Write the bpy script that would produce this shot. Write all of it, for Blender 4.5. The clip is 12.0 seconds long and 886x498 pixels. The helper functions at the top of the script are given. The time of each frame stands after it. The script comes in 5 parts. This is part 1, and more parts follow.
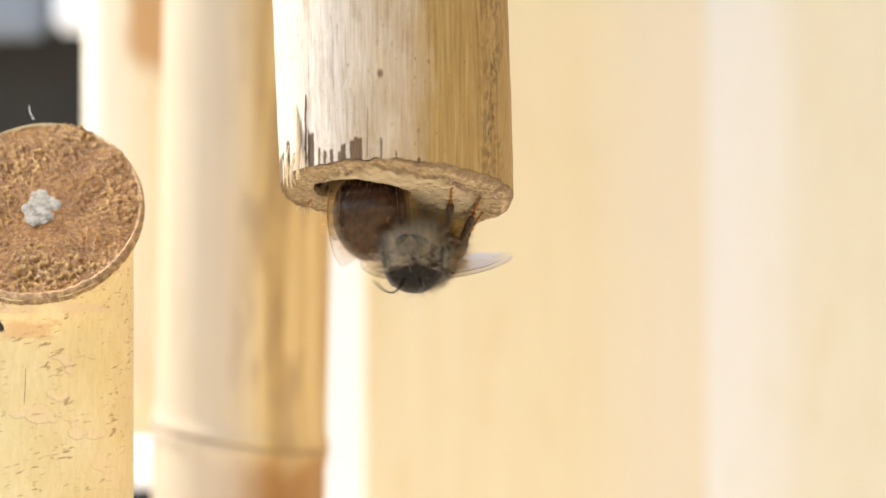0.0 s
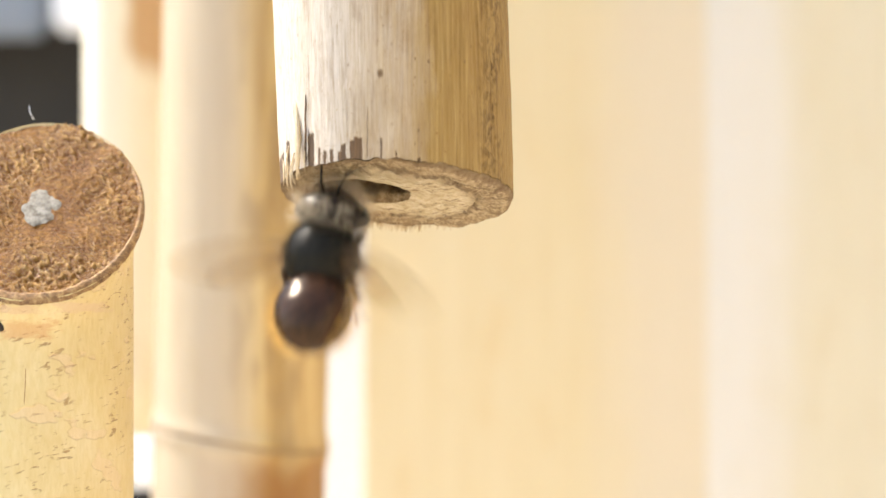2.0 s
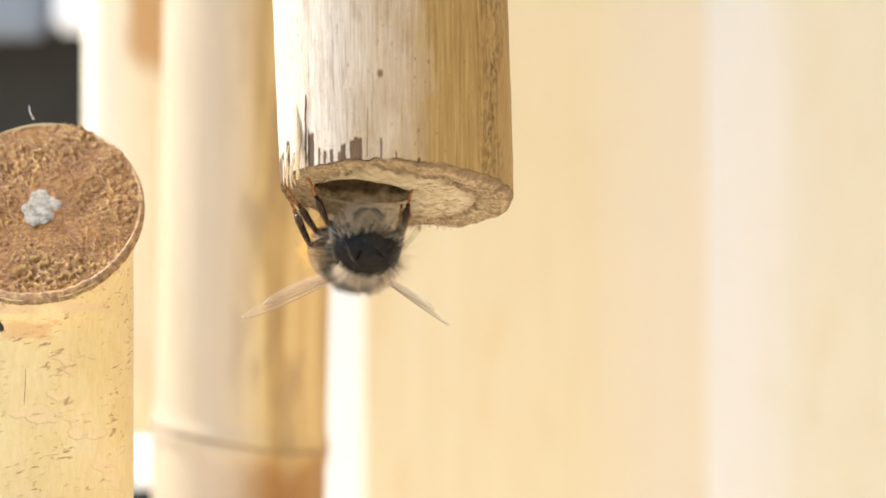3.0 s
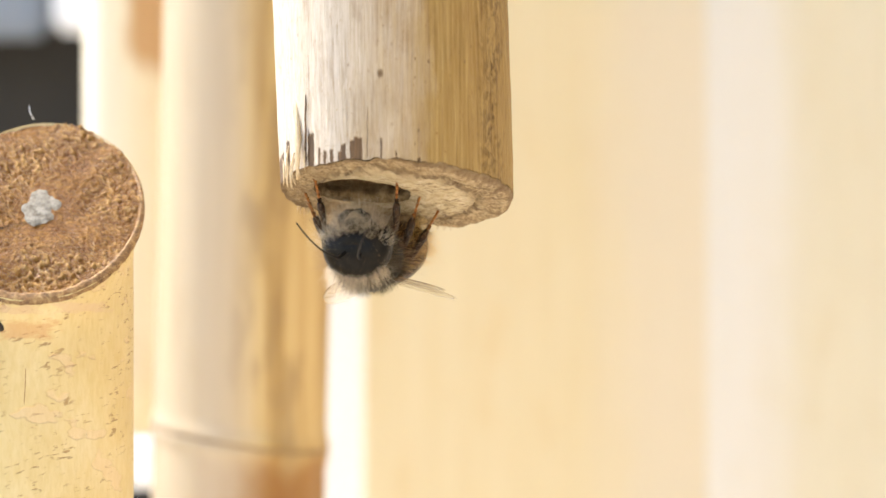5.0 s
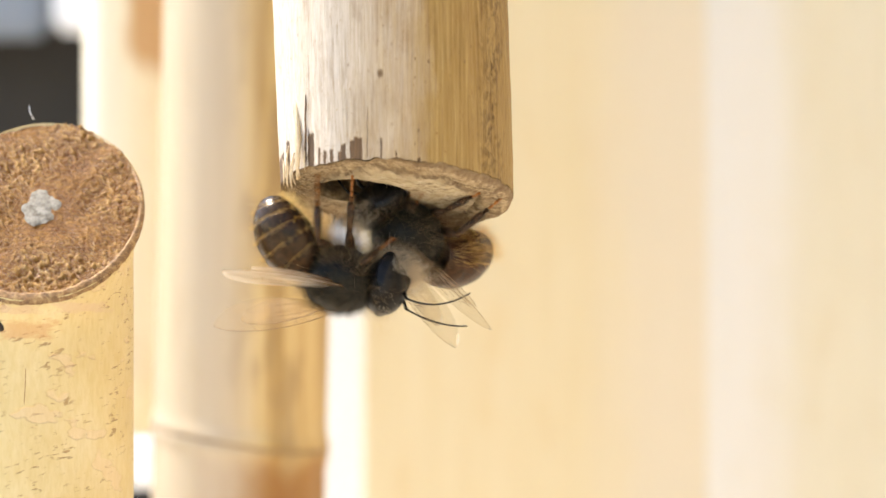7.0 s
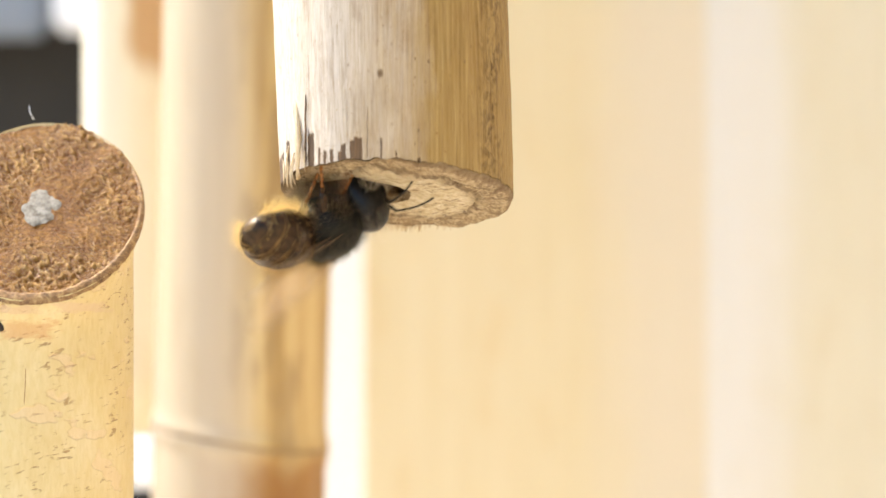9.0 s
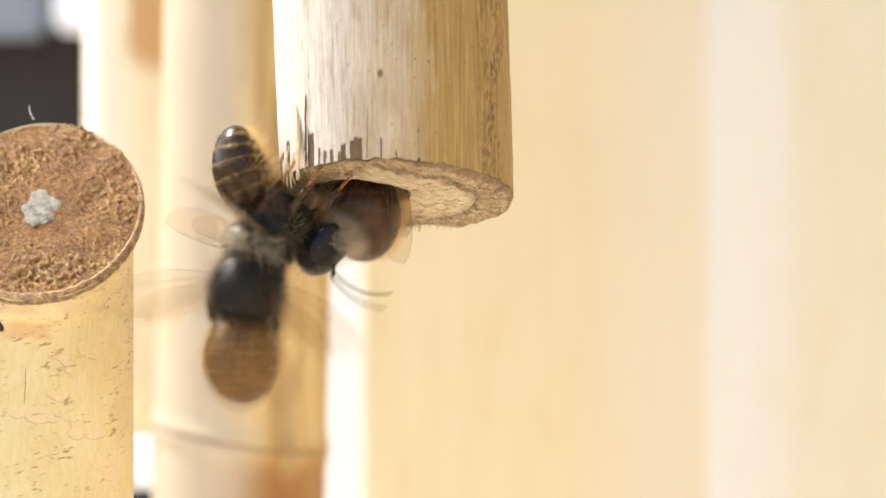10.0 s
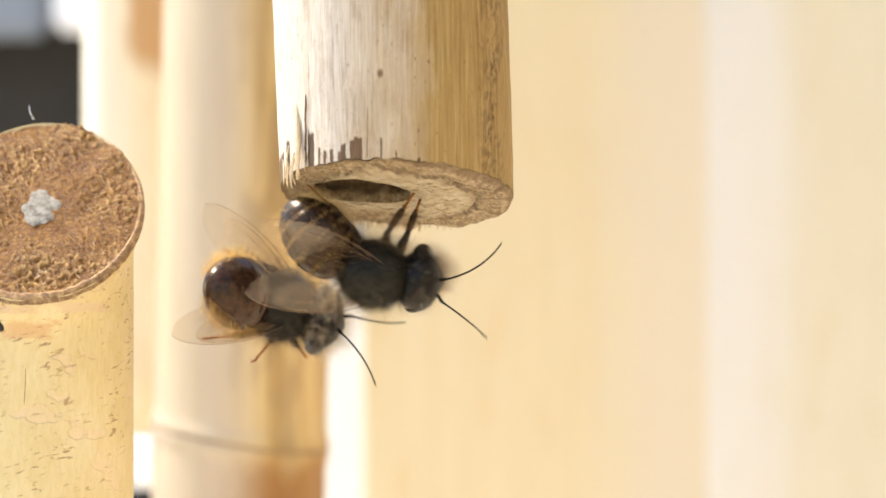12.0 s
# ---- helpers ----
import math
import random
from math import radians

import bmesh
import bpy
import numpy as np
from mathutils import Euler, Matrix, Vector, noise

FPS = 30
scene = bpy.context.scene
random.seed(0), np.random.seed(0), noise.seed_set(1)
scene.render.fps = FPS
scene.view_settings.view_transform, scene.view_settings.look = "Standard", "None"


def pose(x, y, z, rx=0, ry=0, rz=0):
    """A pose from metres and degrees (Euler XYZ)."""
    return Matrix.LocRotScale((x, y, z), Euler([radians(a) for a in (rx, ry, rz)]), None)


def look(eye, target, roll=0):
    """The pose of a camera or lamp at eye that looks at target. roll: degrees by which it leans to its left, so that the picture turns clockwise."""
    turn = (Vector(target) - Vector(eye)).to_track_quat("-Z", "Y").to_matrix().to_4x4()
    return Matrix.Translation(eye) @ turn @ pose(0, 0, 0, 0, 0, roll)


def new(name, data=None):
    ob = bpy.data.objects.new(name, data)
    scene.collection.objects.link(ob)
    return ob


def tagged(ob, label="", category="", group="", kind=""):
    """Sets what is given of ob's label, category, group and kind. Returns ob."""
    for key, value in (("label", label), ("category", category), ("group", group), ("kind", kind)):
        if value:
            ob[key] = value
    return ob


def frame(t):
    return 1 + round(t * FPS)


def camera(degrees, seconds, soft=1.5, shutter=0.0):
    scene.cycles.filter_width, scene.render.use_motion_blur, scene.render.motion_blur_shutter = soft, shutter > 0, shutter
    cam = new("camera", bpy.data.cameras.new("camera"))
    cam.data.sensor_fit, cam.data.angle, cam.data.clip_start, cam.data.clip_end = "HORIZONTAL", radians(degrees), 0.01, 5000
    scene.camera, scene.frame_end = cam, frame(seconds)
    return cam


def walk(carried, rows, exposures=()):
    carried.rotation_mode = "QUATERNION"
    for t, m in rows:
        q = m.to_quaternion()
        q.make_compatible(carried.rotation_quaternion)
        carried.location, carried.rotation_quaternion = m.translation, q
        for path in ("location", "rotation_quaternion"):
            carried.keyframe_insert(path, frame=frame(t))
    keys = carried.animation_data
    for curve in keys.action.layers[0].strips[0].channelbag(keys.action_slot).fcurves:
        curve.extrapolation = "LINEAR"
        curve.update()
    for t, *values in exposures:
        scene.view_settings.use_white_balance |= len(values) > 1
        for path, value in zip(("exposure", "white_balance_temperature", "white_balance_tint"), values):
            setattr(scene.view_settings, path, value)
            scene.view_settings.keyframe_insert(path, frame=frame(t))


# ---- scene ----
# Plan units: thirtieths of a millimetre across (u) and down (v) in the plane of sharp focus; depth in mm behind it.
UNIT = 1 / 30000.0
MM = 0.001
LENS = 20.0
MID_U, MID_V = 784.0, 441.0
EYE_H = 0.080
DIST = MID_U * UNIT / math.tan(radians(LENS / 2))

cam = camera(LENS, 12.0, soft=1.6, shutter=0.9)
cam.data.dof.use_dof = True
cam.data.dof.focus_distance = DIST - 0.001
cam.data.dof.aperture_fstop = 40.0
eye = (0.0, -DIST, EYE_H)
walk(cam, [(0.0, look(eye, (0, 0, EYE_H))), (12.0, look(eye, (0, 0, EYE_H)))], [(0.0, 1.53, 6700, 10), (12.0, 1.53, 6700, 10)])


def place(u, v, depth=0.0):
    """World point at plan units u, v, seen through the lens, at a depth in mm."""
    k = 1 + depth * MM / DIST
    return Vector(((u - MID_U) * UNIT * k, depth * MM, EYE_H + (MID_V - v) * UNIT * k))


# ---- light ----
SUN_DIR = Vector((-0.56, 0.26, 0.79)).normalized()
sky = bpy.data.worlds.new("sky")
scene.world = sky
sky.use_nodes = True
sn = sky.node_tree
sky_tex = sn.nodes.new("ShaderNodeTexSky")
sky_tex.sky_type = "NISHITA"
sky_tex.sun_disc = False
sky_tex.sun_elevation = math.asin(SUN_DIR.z)
sky_tex.sun_rotation = math.atan2(SUN_DIR.x, SUN_DIR.y)
sn.links.new(sky_tex.outputs[0], sn.nodes["Background"].inputs[0])
sn.nodes["Background"].inputs[1].default_value = 0.15
sun = new("sun", bpy.data.lights.new("sun", "SUN"))
sun.data.energy = 3.6
sun.data.angle = radians(0.6)
sun.data.color = (1.0, 0.93, 0.83)
sun.matrix_world = look(SUN_DIR * 0.5, (0, 0, 0))


# ---- materials ----
def material(name, rough=0.6):
    m = bpy.data.materials.new(name)
    m.use_nodes = True
    nt = m.node_tree
    b = nt.nodes["Principled BSDF"]
    b.inputs["Roughness"].default_value = rough
    return m, nt, b


def coords(nt, sx=1.0, sy=1.0, sz=1.0):
    """Object coordinates in millimetres, stretched."""
    tc = nt.nodes.new("ShaderNodeTexCoord")
    mp = nt.nodes.new("ShaderNodeMapping")
    mp.inputs["Scale"].default_value = (1000 * sx, 1000 * sy, 1000 * sz)
    nt.links.new(tc.outputs["Object"], mp.inputs["Vector"])
    return mp.outputs["Vector"]


def grain(nt, vec, scale=1.0, detail=4.0, rough=0.55, distort=0.0):
    n = nt.nodes.new("ShaderNodeTexNoise")
    n.inputs["Scale"].default_value = scale
    n.inputs["Detail"].default_value = detail
    n.inputs["Roughness"].default_value = rough
    n.inputs["Distortion"].default_value = distort
    nt.links.new(vec, n.inputs["Vector"])
    return n.outputs["Fac"]


def cells(nt, vec, scale=1.0):
    n = nt.nodes.new("ShaderNodeTexVoronoi")
    n.inputs["Scale"].default_value = scale
    nt.links.new(vec, n.inputs["Vector"])
    return n.outputs["Distance"]


def ramp(nt, fac, stops):
    r = nt.nodes.new("ShaderNodeValToRGB")
    els = r.color_ramp.elements
    while len(els) < len(stops):
        els.new(0.5)
    for e, (p, c) in zip(els, stops):
        e.position = p
        e.color = (*c, 1.0) if len(c) == 3 else c
    nt.links.new(fac, r.inputs["Fac"])
    return r.outputs["Color"]


def grey(x):
    return (x, x, x)


def blend(nt, fac, a, b, how="MIX"):
    """Colour mix; a and b are sockets or colours, fac a socket or number."""
    n = nt.nodes.new("ShaderNodeMix")
    n.data_type = "RGBA"
    n.blend_type = how
    for value, socket in ((fac, n.inputs[0]), (a, n.inputs[6]), (b, n.inputs[7])):
        if isinstance(value, bpy.types.NodeSocket):
            nt.links.new(value, socket)
        elif isinstance(value, tuple):
            socket.default_value = (*value, 1.0)
        else:
            socket.default_value = value
    return n.outputs[2]


def maths(nt, op, a, b=0.0):
    n = nt.nodes.new("ShaderNodeMath")
    n.operation = op
    for value, socket in ((a, n.inputs[0]), (b, n.inputs[1])):
        if isinstance(value, bpy.types.NodeSocket):
            nt.links.new(value, socket)
        else:
            socket.default_value = value
    return n.outputs[0]


def relief(nt, b, height, depth_mm, strength=1.0):
    n = nt.nodes.new("ShaderNodeBump")
    n.inputs["Distance"].default_value = depth_mm * MM
    n.inputs["Strength"].default_value = strength
    nt.links.new(height, n.inputs["Height"])
    nt.links.new(n.outputs[0], b.inputs["Normal"])


def around(nt):
    """Angle about the upright axis, radius and height in mm, of object coordinates."""
    s = nt.nodes.new("ShaderNodeSeparateXYZ")
    nt.links.new(coords(nt), s.inputs[0])
    x, y, z = s.outputs
    radius = maths(nt, "SQRT", maths(nt, "ADD", maths(nt, "MULTIPLY", x, x), maths(nt, "MULTIPLY", y, y)))
    return x, y, z, radius


def front_x(u):
    """Offset across the hanging reed, in mm, of its near side at plan unit u."""
    x = (u - 703) / 30
    for _ in range(6):
        depth = -math.sqrt(max(0.0, 6.93 ** 2 - min(abs(x), 6.9) ** 2))
        x = (u - MID_U) / 30 * (1 + depth * MM / DIST) + (MID_U - 703) / 30
    return x


def reed_skin_material():
    m, nt, b = material("weathered_reed_skin", 0.55)
    fibre = grain(nt, coords(nt, 5.0, 5.0, 0.16), 1.0, 5, 0.65)
    fine = grain(nt, coords(nt, 16.0, 16.0, 0.35), 1.0, 3, 0.6)
    broad = grain(nt, coords(nt, 0.35, 0.35, 0.14), 1.0, 4, 0.55)
    col = ramp(nt, fibre, [(0.27, (0.155, 0.088, 0.027)), (0.42, (0.265, 0.168, 0.054)), (0.6, (0.335, 0.226, 0.082)), (0.8, (0.41, 0.295, 0.125))])
    x, y, z, rad = around(nt)
    worn = ramp(nt, maths(nt, "ADD", maths(nt, "MULTIPLY", x, -0.11), maths(nt, "ADD", maths(nt, "MULTIPLY", broad, 0.7), 0.02)), [(0.16, grey(0)), (0.78, grey(1))])
    pale = ramp(nt, fine, [(0.34, (0.47, 0.405, 0.33)), (0.5, (0.61, 0.55, 0.475)), (0.66, (0.72, 0.665, 0.595))])
    col = blend(nt, maths(nt, "MULTIPLY", worn, 0.85), col, pale)
    # fine dark pores and specks
    speck = cells(nt, coords(nt, 1.9, 1.9, 1.1), 1.0)
    mask = grain(nt, coords(nt, 0.5, 0.5, 0.4), 1.0, 2)
    pores = maths(nt, "MULTIPLY", ramp(nt, speck, [(0.06, grey(1)), (0.15, grey(0))]), ramp(nt, mask, [(0.42, grey(0)), (0.56, grey(1))]))
    col = blend(nt, maths(nt, "MULTIPLY", pores, 0.75), col, (0.13, 0.07, 0.028))
    tiny = ramp(nt, grain(nt, coords(nt, 9, 9, 4.5), 1.0, 2, 0.6), [(0.66, grey(0)), (0.74, grey(1))])
    col = blend(nt, maths(nt, "MULTIPLY", tiny, 0.7), col, (0.30, 0.19, 0.08))
    # long streaks and patches of mould along one side
    streak = grain(nt, coords(nt, 5.5, 5.5, 1.6), 1.0, 5, 0.8)
    patchy = grain(nt, coords(nt, 0.9, 0.9, 0.36), 1.0, 4, 0.7, 0.6)
    thread = grain(nt, coords(nt, 7.0, 7.0, 0.12), 1.0, 3, 0.6)
    band = ramp(nt, maths(nt, "ABSOLUTE", maths(nt, "SUBTRACT", x, 5.55)), [(0.05, grey(1)), (1.1, grey(0))])
    spots = grain(nt, coords(nt, 3.6, 3.6, 2.0), 1.0, 6, 0.8)
    clump = ramp(nt, patchy, [(0.40, grey(0.15)), (0.54, grey(1))])
    mould = maths(nt, "MULTIPLY", maths(nt, "MULTIPLY", ramp(nt, spots, [(0.46, grey(0)), (0.56, grey(1))]), clump), band)
    col = blend(nt, maths(nt, "MULTIPLY", mould, 0.95), col, (0.060, 0.030, 0.010))
    lines = maths(nt, "MULTIPLY", ramp(nt, thread, [(0.56, grey(0)), (0.62, grey(1))]), ramp(nt, maths(nt, "ABSOLUTE", maths(nt, "SUBTRACT", x, 5.3)), [(0.3, grey(0.8)), (1.6, grey(0))]))
    col = blend(nt, lines, col, (0.12, 0.062, 0.020))
    rust = maths(nt, "MULTIPLY", ramp(nt, grain(nt, coords(nt, 3.2, 3.2, 1.5), 1.0, 5, 0.75), [(0.60, grey(0)), (0.68, grey(1))]), ramp(nt, maths(nt, "MULTIPLY", maths(nt, "ADD", x, 1.5), 0.25), [(0.0, grey(0.3)), (0.8, grey(1))]))
    col = blend(nt, maths(nt, "MULTIPLY", rust, 0.6), col, (0.20, 0.095, 0.028))
    smear = maths(nt, "MULTIPLY", ramp(nt, patchy, [(0.46, grey(0)), (0.66, grey(1))]), ramp(nt, thread, [(0.40, grey(0)), (0.60, grey(1))]))
    col = blend(nt, maths(nt, "MULTIPLY", smear, 0.42), col, (0.17, 0.095, 0.035))
    # one dark bruise on the pale side
    dx = maths(nt, "ADD", x, 0.83)
    dz = maths(nt, "MULTIPLY", maths(nt, "SUBTRACT", z, 6.57), 0.6)
    off = maths(nt, "SQRT", maths(nt, "ADD", maths(nt, "MULTIPLY", dx, dx), maths(nt, "MULTIPLY", dz, dz)))
    bruise = ramp(nt, maths(nt, "ADD", off, maths(nt, "MULTIPLY", streak, 0.35)), [(0.26, grey(1)), (0.38, grey(0))])
    col = blend(nt, maths(nt, "MULTIPLY", bruise, 0.85), col, (0.09, 0.05, 0.02))
    # long hairline cracks
    crack = ramp(nt, grain(nt, coords(nt, 2.2, 2.2, 0.03), 1.0, 1, 0.4), [(0.494, grey(0)), (0.50, grey(1)), (0.506, grey(0))])
    col = blend(nt, maths(nt, "MULTIPLY", crack, 0.5), col, (0.24, 0.15, 0.07))
    # brown chipped skin just above the cut, ragged along the fibres
    cutline = nt.nodes.new("ShaderNodeUVMap")
    cutline.uv_map = "cut"
    su = nt.nodes.new("ShaderNodeSeparateXYZ")
    nt.links.new(cutline.outputs[0], su.inputs[0])
    rugged = grain(nt, coords(nt, 4, 4, 1.2), 1.0, 3, 0.7)

    # each chip: plan u of its two sides and its height above the cut in mm
    reach = maths(nt, "MULTIPLY", maths(nt, "SUBTRACT", rugged, 0.56), 0.8)
    wave = maths(nt, "ADD", x, maths(nt, "MULTIPLY", maths(nt, "SUBTRACT", rugged, 0.5), 0.22))
    for u0, u1, tall in ((494, 503, 1.5), (507, 513, 1.9), (546, 556, 1.9), (563, 567, 1.0), (573, 577, 0.8), (584, 590, 0.75), (598, 604, 0.6), (603, 612, 0.95), (619, 628, 1.1), (626, 641, 1.3), (673, 676, 1.2), (700, 703, 0.4), (738, 744, 0.3)):
        x0, x1 = front_x(u0), front_x(u1)
        inside = maths(nt, "LESS_THAN", maths(nt, "ABSOLUTE", maths(nt, "SUBTRACT", wave, (x0 + x1) / 2)), (x1 - x0) / 2)
        reach = maths(nt, "MAXIMUM", reach, maths(nt, "MULTIPLY", inside, maths(nt, "ADD", maths(nt, "MULTIPLY", maths(nt, "SUBTRACT", rugged, 0.5), 0.5), tall)))
    chip = ramp(nt, maths(nt, "SUBTRACT", reach, su.outputs[1]), [(0.0, grey(0)), (0.12, grey(0.9))])
    chipcol = ramp(nt, fibre, [(0.3, (0.035, 0.018, 0.007)), (0.7, (0.15, 0.08, 0.035))])
    col = blend(nt, chip, col, chipcol)
    nt.links.new(col, b.inputs["Base Color"])
    h = maths(nt, "SUBTRACT", maths(nt, "ADD", fibre, maths(nt, "MULTIPLY", fine, 0.5)), maths(nt, "MULTIPLY", maths(nt, "ADD", chip, pores), 0.8))
    relief(nt, b, h, 0.10, 0.8)
    b.inputs["Specular IOR Level"].default_value = 0.14
    return m


def reed_end_material():
    m, nt, b = material("cut_reed_end", 0.85)
    x, y, z, rad = around(nt)
    n1 = grain(nt, coords(nt, 1.4, 1.4, 1.4), 1.0, 5, 0.65)
    n2 = grain(nt, coords(nt, 6, 6, 6), 1.0, 4, 0.7)
    pith = ramp(nt, n1, [(0.28, (0.27, 0.20, 0.105)), (0.44, (0.47, 0.39, 0.245)), (0.68, (0.58, 0.51, 0.37))])
    n3 = grain(nt, coords(nt, 3.0, 3.0, 3.0), 1.0, 4, 0.7, 0.4)
    rind = ramp(nt, n3, [(0.34, (0.075, 0.042, 0.017)), (0.47, (0.25, 0.175, 0.09)), (0.56, (0.36, 0.275, 0.16)), (0.72, (0.50, 0.41, 0.27))])
    reach = maths(nt, "ADD", maths(nt, "MULTIPLY", rad, 0.1), maths(nt, "ADD", maths(nt, "MULTIPLY", n1, 0.16), maths(nt, "MULTIPLY", n3, 0.04)))
    edge = ramp(nt, reach, [(0.50, grey(0)), (0.60, grey(0.9))])
    col = blend(nt, edge, pith, rind)
    gone = ramp(nt, grain(nt, coords(nt, 0.5, 0.5, 0.5), 1.0, 2), [(0.40, grey(0)), (0.52, grey(1))])
    ring = ramp(nt, maths(nt, "ADD", reach, maths(nt, "MULTIPLY", n2, 0.04)), [(0.565, grey(0)), (0.588, grey(1)), (0.625, grey(0))])
    col = blend(nt, maths(nt, "MULTIPLY", maths(nt, "MULTIPLY", ring, gone), 0.9), col, (0.07, 0.038, 0.016))
    dirt = ramp(nt, n2, [(0.52, grey(0)), (0.72, grey(1))])
    col = blend(nt, maths(nt, "MULTIPLY", dirt, 0.5), col, (0.17, 0.10, 0.045))
    # torn layers, stained dark between
    layer = grain(nt, coords(nt, 0.45, 2.3, 0.45), 1.0, 5, 0.7, 0.8)
    col = blend(nt, maths(nt, "MULTIPLY", ramp(nt, layer, [(0.54, grey(0)), (0.60, grey(1))]), 0.75), col, (0.12, 0.07, 0.032))
    stain = grain(nt, coords(nt, 0.28, 0.5, 0.3), 1.0, 4, 0.6)
    col = blend(nt, maths(nt, "MULTIPLY", ramp(nt, maths(nt, "SUBTRACT", stain, maths(nt, "MULTIPLY", x, 0.018)), [(0.44, grey(0)), (0.62, grey(1))]), 0.4), col, (0.27, 0.19, 0.095))
    lip = ramp(nt, maths(nt, "ADD", maths(nt, "MULTIPLY", rad, 0.1), maths(nt, "MULTIPLY", n2, 0.05)), [(0.672, grey(0)), (0.688, grey(1))])
    col = blend(nt, maths(nt, "MULTIPLY", lip, 0.6), col, (0.13, 0.075, 0.03))
    nt.links.new(col, b.inputs["Base Color"])
    relief(nt, b, maths(nt, "ADD", maths(nt, "ADD", n1, maths(nt, "MULTIPLY", n3, 0.7)), maths(nt, "MULTIPLY", layer, -0.8)), 0.22, 1.0)
    return m


def plain_grain(name, dark, mid, light, scale=2.0, rough=0.7, bump=0.05, stretch=1.0):
    m, nt, b = material(name, rough)
    n1 = grain(nt, coords(nt, 1, 1, stretch), scale, 5, 0.6)
    n2 = grain(nt, coords(nt, 1, 1, stretch), scale * 5.3, 3, 0.6)
    f = maths(nt, "ADD", maths(nt, "MULTIPLY", n1, 0.7), maths(nt, "MULTIPLY", n2, 0.3))
    nt.links.new(ramp(nt, f, [(0.3, dark), (0.5, mid), (0.7, light)]), b.inputs["Base Color"])
    relief(nt, b, f, bump)
    return m, nt, b


def bark_material():
    m, nt, b = material("smooth_yellow_bark", 0.42)
    n1 = grain(nt, coords(nt, 0.35, 0.35, 0.2), 1.0, 4, 0.55)
    n2 = grain(nt, coords(nt, 4, 4, 1.2), 1.0, 4, 0.6)
    col = ramp(nt, n1, [(0.3, (0.51, 0.38, 0.155)), (0.5, (0.555, 0.43, 0.19)), (0.7, (0.60, 0.49, 0.26))])
    col = blend(nt, 0.2, col, ramp(nt, n2, [(0.35, (0.48, 0.34, 0.13)), (0.6, (0.66, 0.54, 0.31))]))
    # short slanting flecks of brown, in loose clusters
    tc = nt.nodes.new("ShaderNodeTexCoord")
    turn = nt.nodes.new("ShaderNodeMapping")
    turn.inputs["Rotation"].default_value = (0, radians(14), 0)
    wide = nt.nodes.new("ShaderNodeMapping")
    wide.inputs["Scale"].default_value = (1300, 1300, 4200)
    nt.links.new(tc.outputs["Object"], turn.inputs["Vector"])
    nt.links.new(turn.outputs["Vector"], wide.inputs["Vector"])
    flecks = grain(nt, wide.outputs["Vector"], 1.0, 3, 0.6, 0.5)
    where = grain(nt, coords(nt, 0.42, 0.42, 0.22), 1.0, 2)
    dash = maths(nt, "MULTIPLY", ramp(nt, flecks, [(0.60, grey(0)), (0.65, grey(1))]), ramp(nt, where, [(0.40, grey(0)), (0.52, grey(1))]))
    col = blend(nt, maths(nt, "MULTIPLY", dash, 0.8), col, (0.26, 0.15, 0.05))
    # thin peeled patches with darker outlines
    p = grain(nt, coords(nt, 0.30, 0.30, 0.5), 1.0, 3, 0.5, 0.15)
    outline = ramp(nt, p, [(0.575, grey(0)), (0.583, grey(1)), (0.60, grey(0.15)), (0.8, grey(0.1))])
    col = blend(nt, maths(nt, "MULTIPLY", outline, 0.22), col, (0.40, 0.25, 0.11))
    patch = ramp(nt, p, [(0.58, grey(0)), (0.60, grey(1))])
    col = blend(nt, maths(nt, "MULTIPLY", patch, 0.24), col, (0.64, 0.44, 0.30))
    # orange-brown smears under the cut
    x, y, z, rad = around(nt)
    ragged = grain(nt, coords(nt, 0.8, 0.8, 2.4), 1.0, 4, 0.7)
    for x0, z0, half, tall, tint in ((0.2, 65.3, 1.9, 0.62, (0.48, 0.25, 0.09)), (-0.9, 66.5, 2.4, 0.30, (0.50, 0.33, 0.19)), (3.0, 66.6, 1.6, 0.34, (0.52, 0.36, 0.22))):
        ax = maths(nt, "MULTIPLY", maths(nt, "ABSOLUTE", maths(nt, "SUBTRACT", x, x0)), 1 / half)
        az = maths(nt, "MULTIPLY", maths(nt, "ABSOLUTE", maths(nt, "SUBTRACT", z, z0)), 1 / tall)
        off = maths(nt, "ADD", maths(nt, "MAXIMUM", ax, az), maths(nt, "MULTIPLY", maths(nt, "SUBTRACT", ragged, 0.5), 2.2))
        front = maths(nt, "LESS_THAN", y, 0.0)
        col = blend(nt, maths(nt, "MULTIPLY", maths(nt, "MULTIPLY", ramp(nt, off, [(0.55, grey(1)), (0.95, grey(0))]), front), 0.6), col, tint)
    nt.links.new(col, b.inputs["Base Color"])
    relief(nt, b, maths(nt, "SUBTRACT", n2, maths(nt, "ADD", dash, patch)), 0.05, 0.7)
    return m


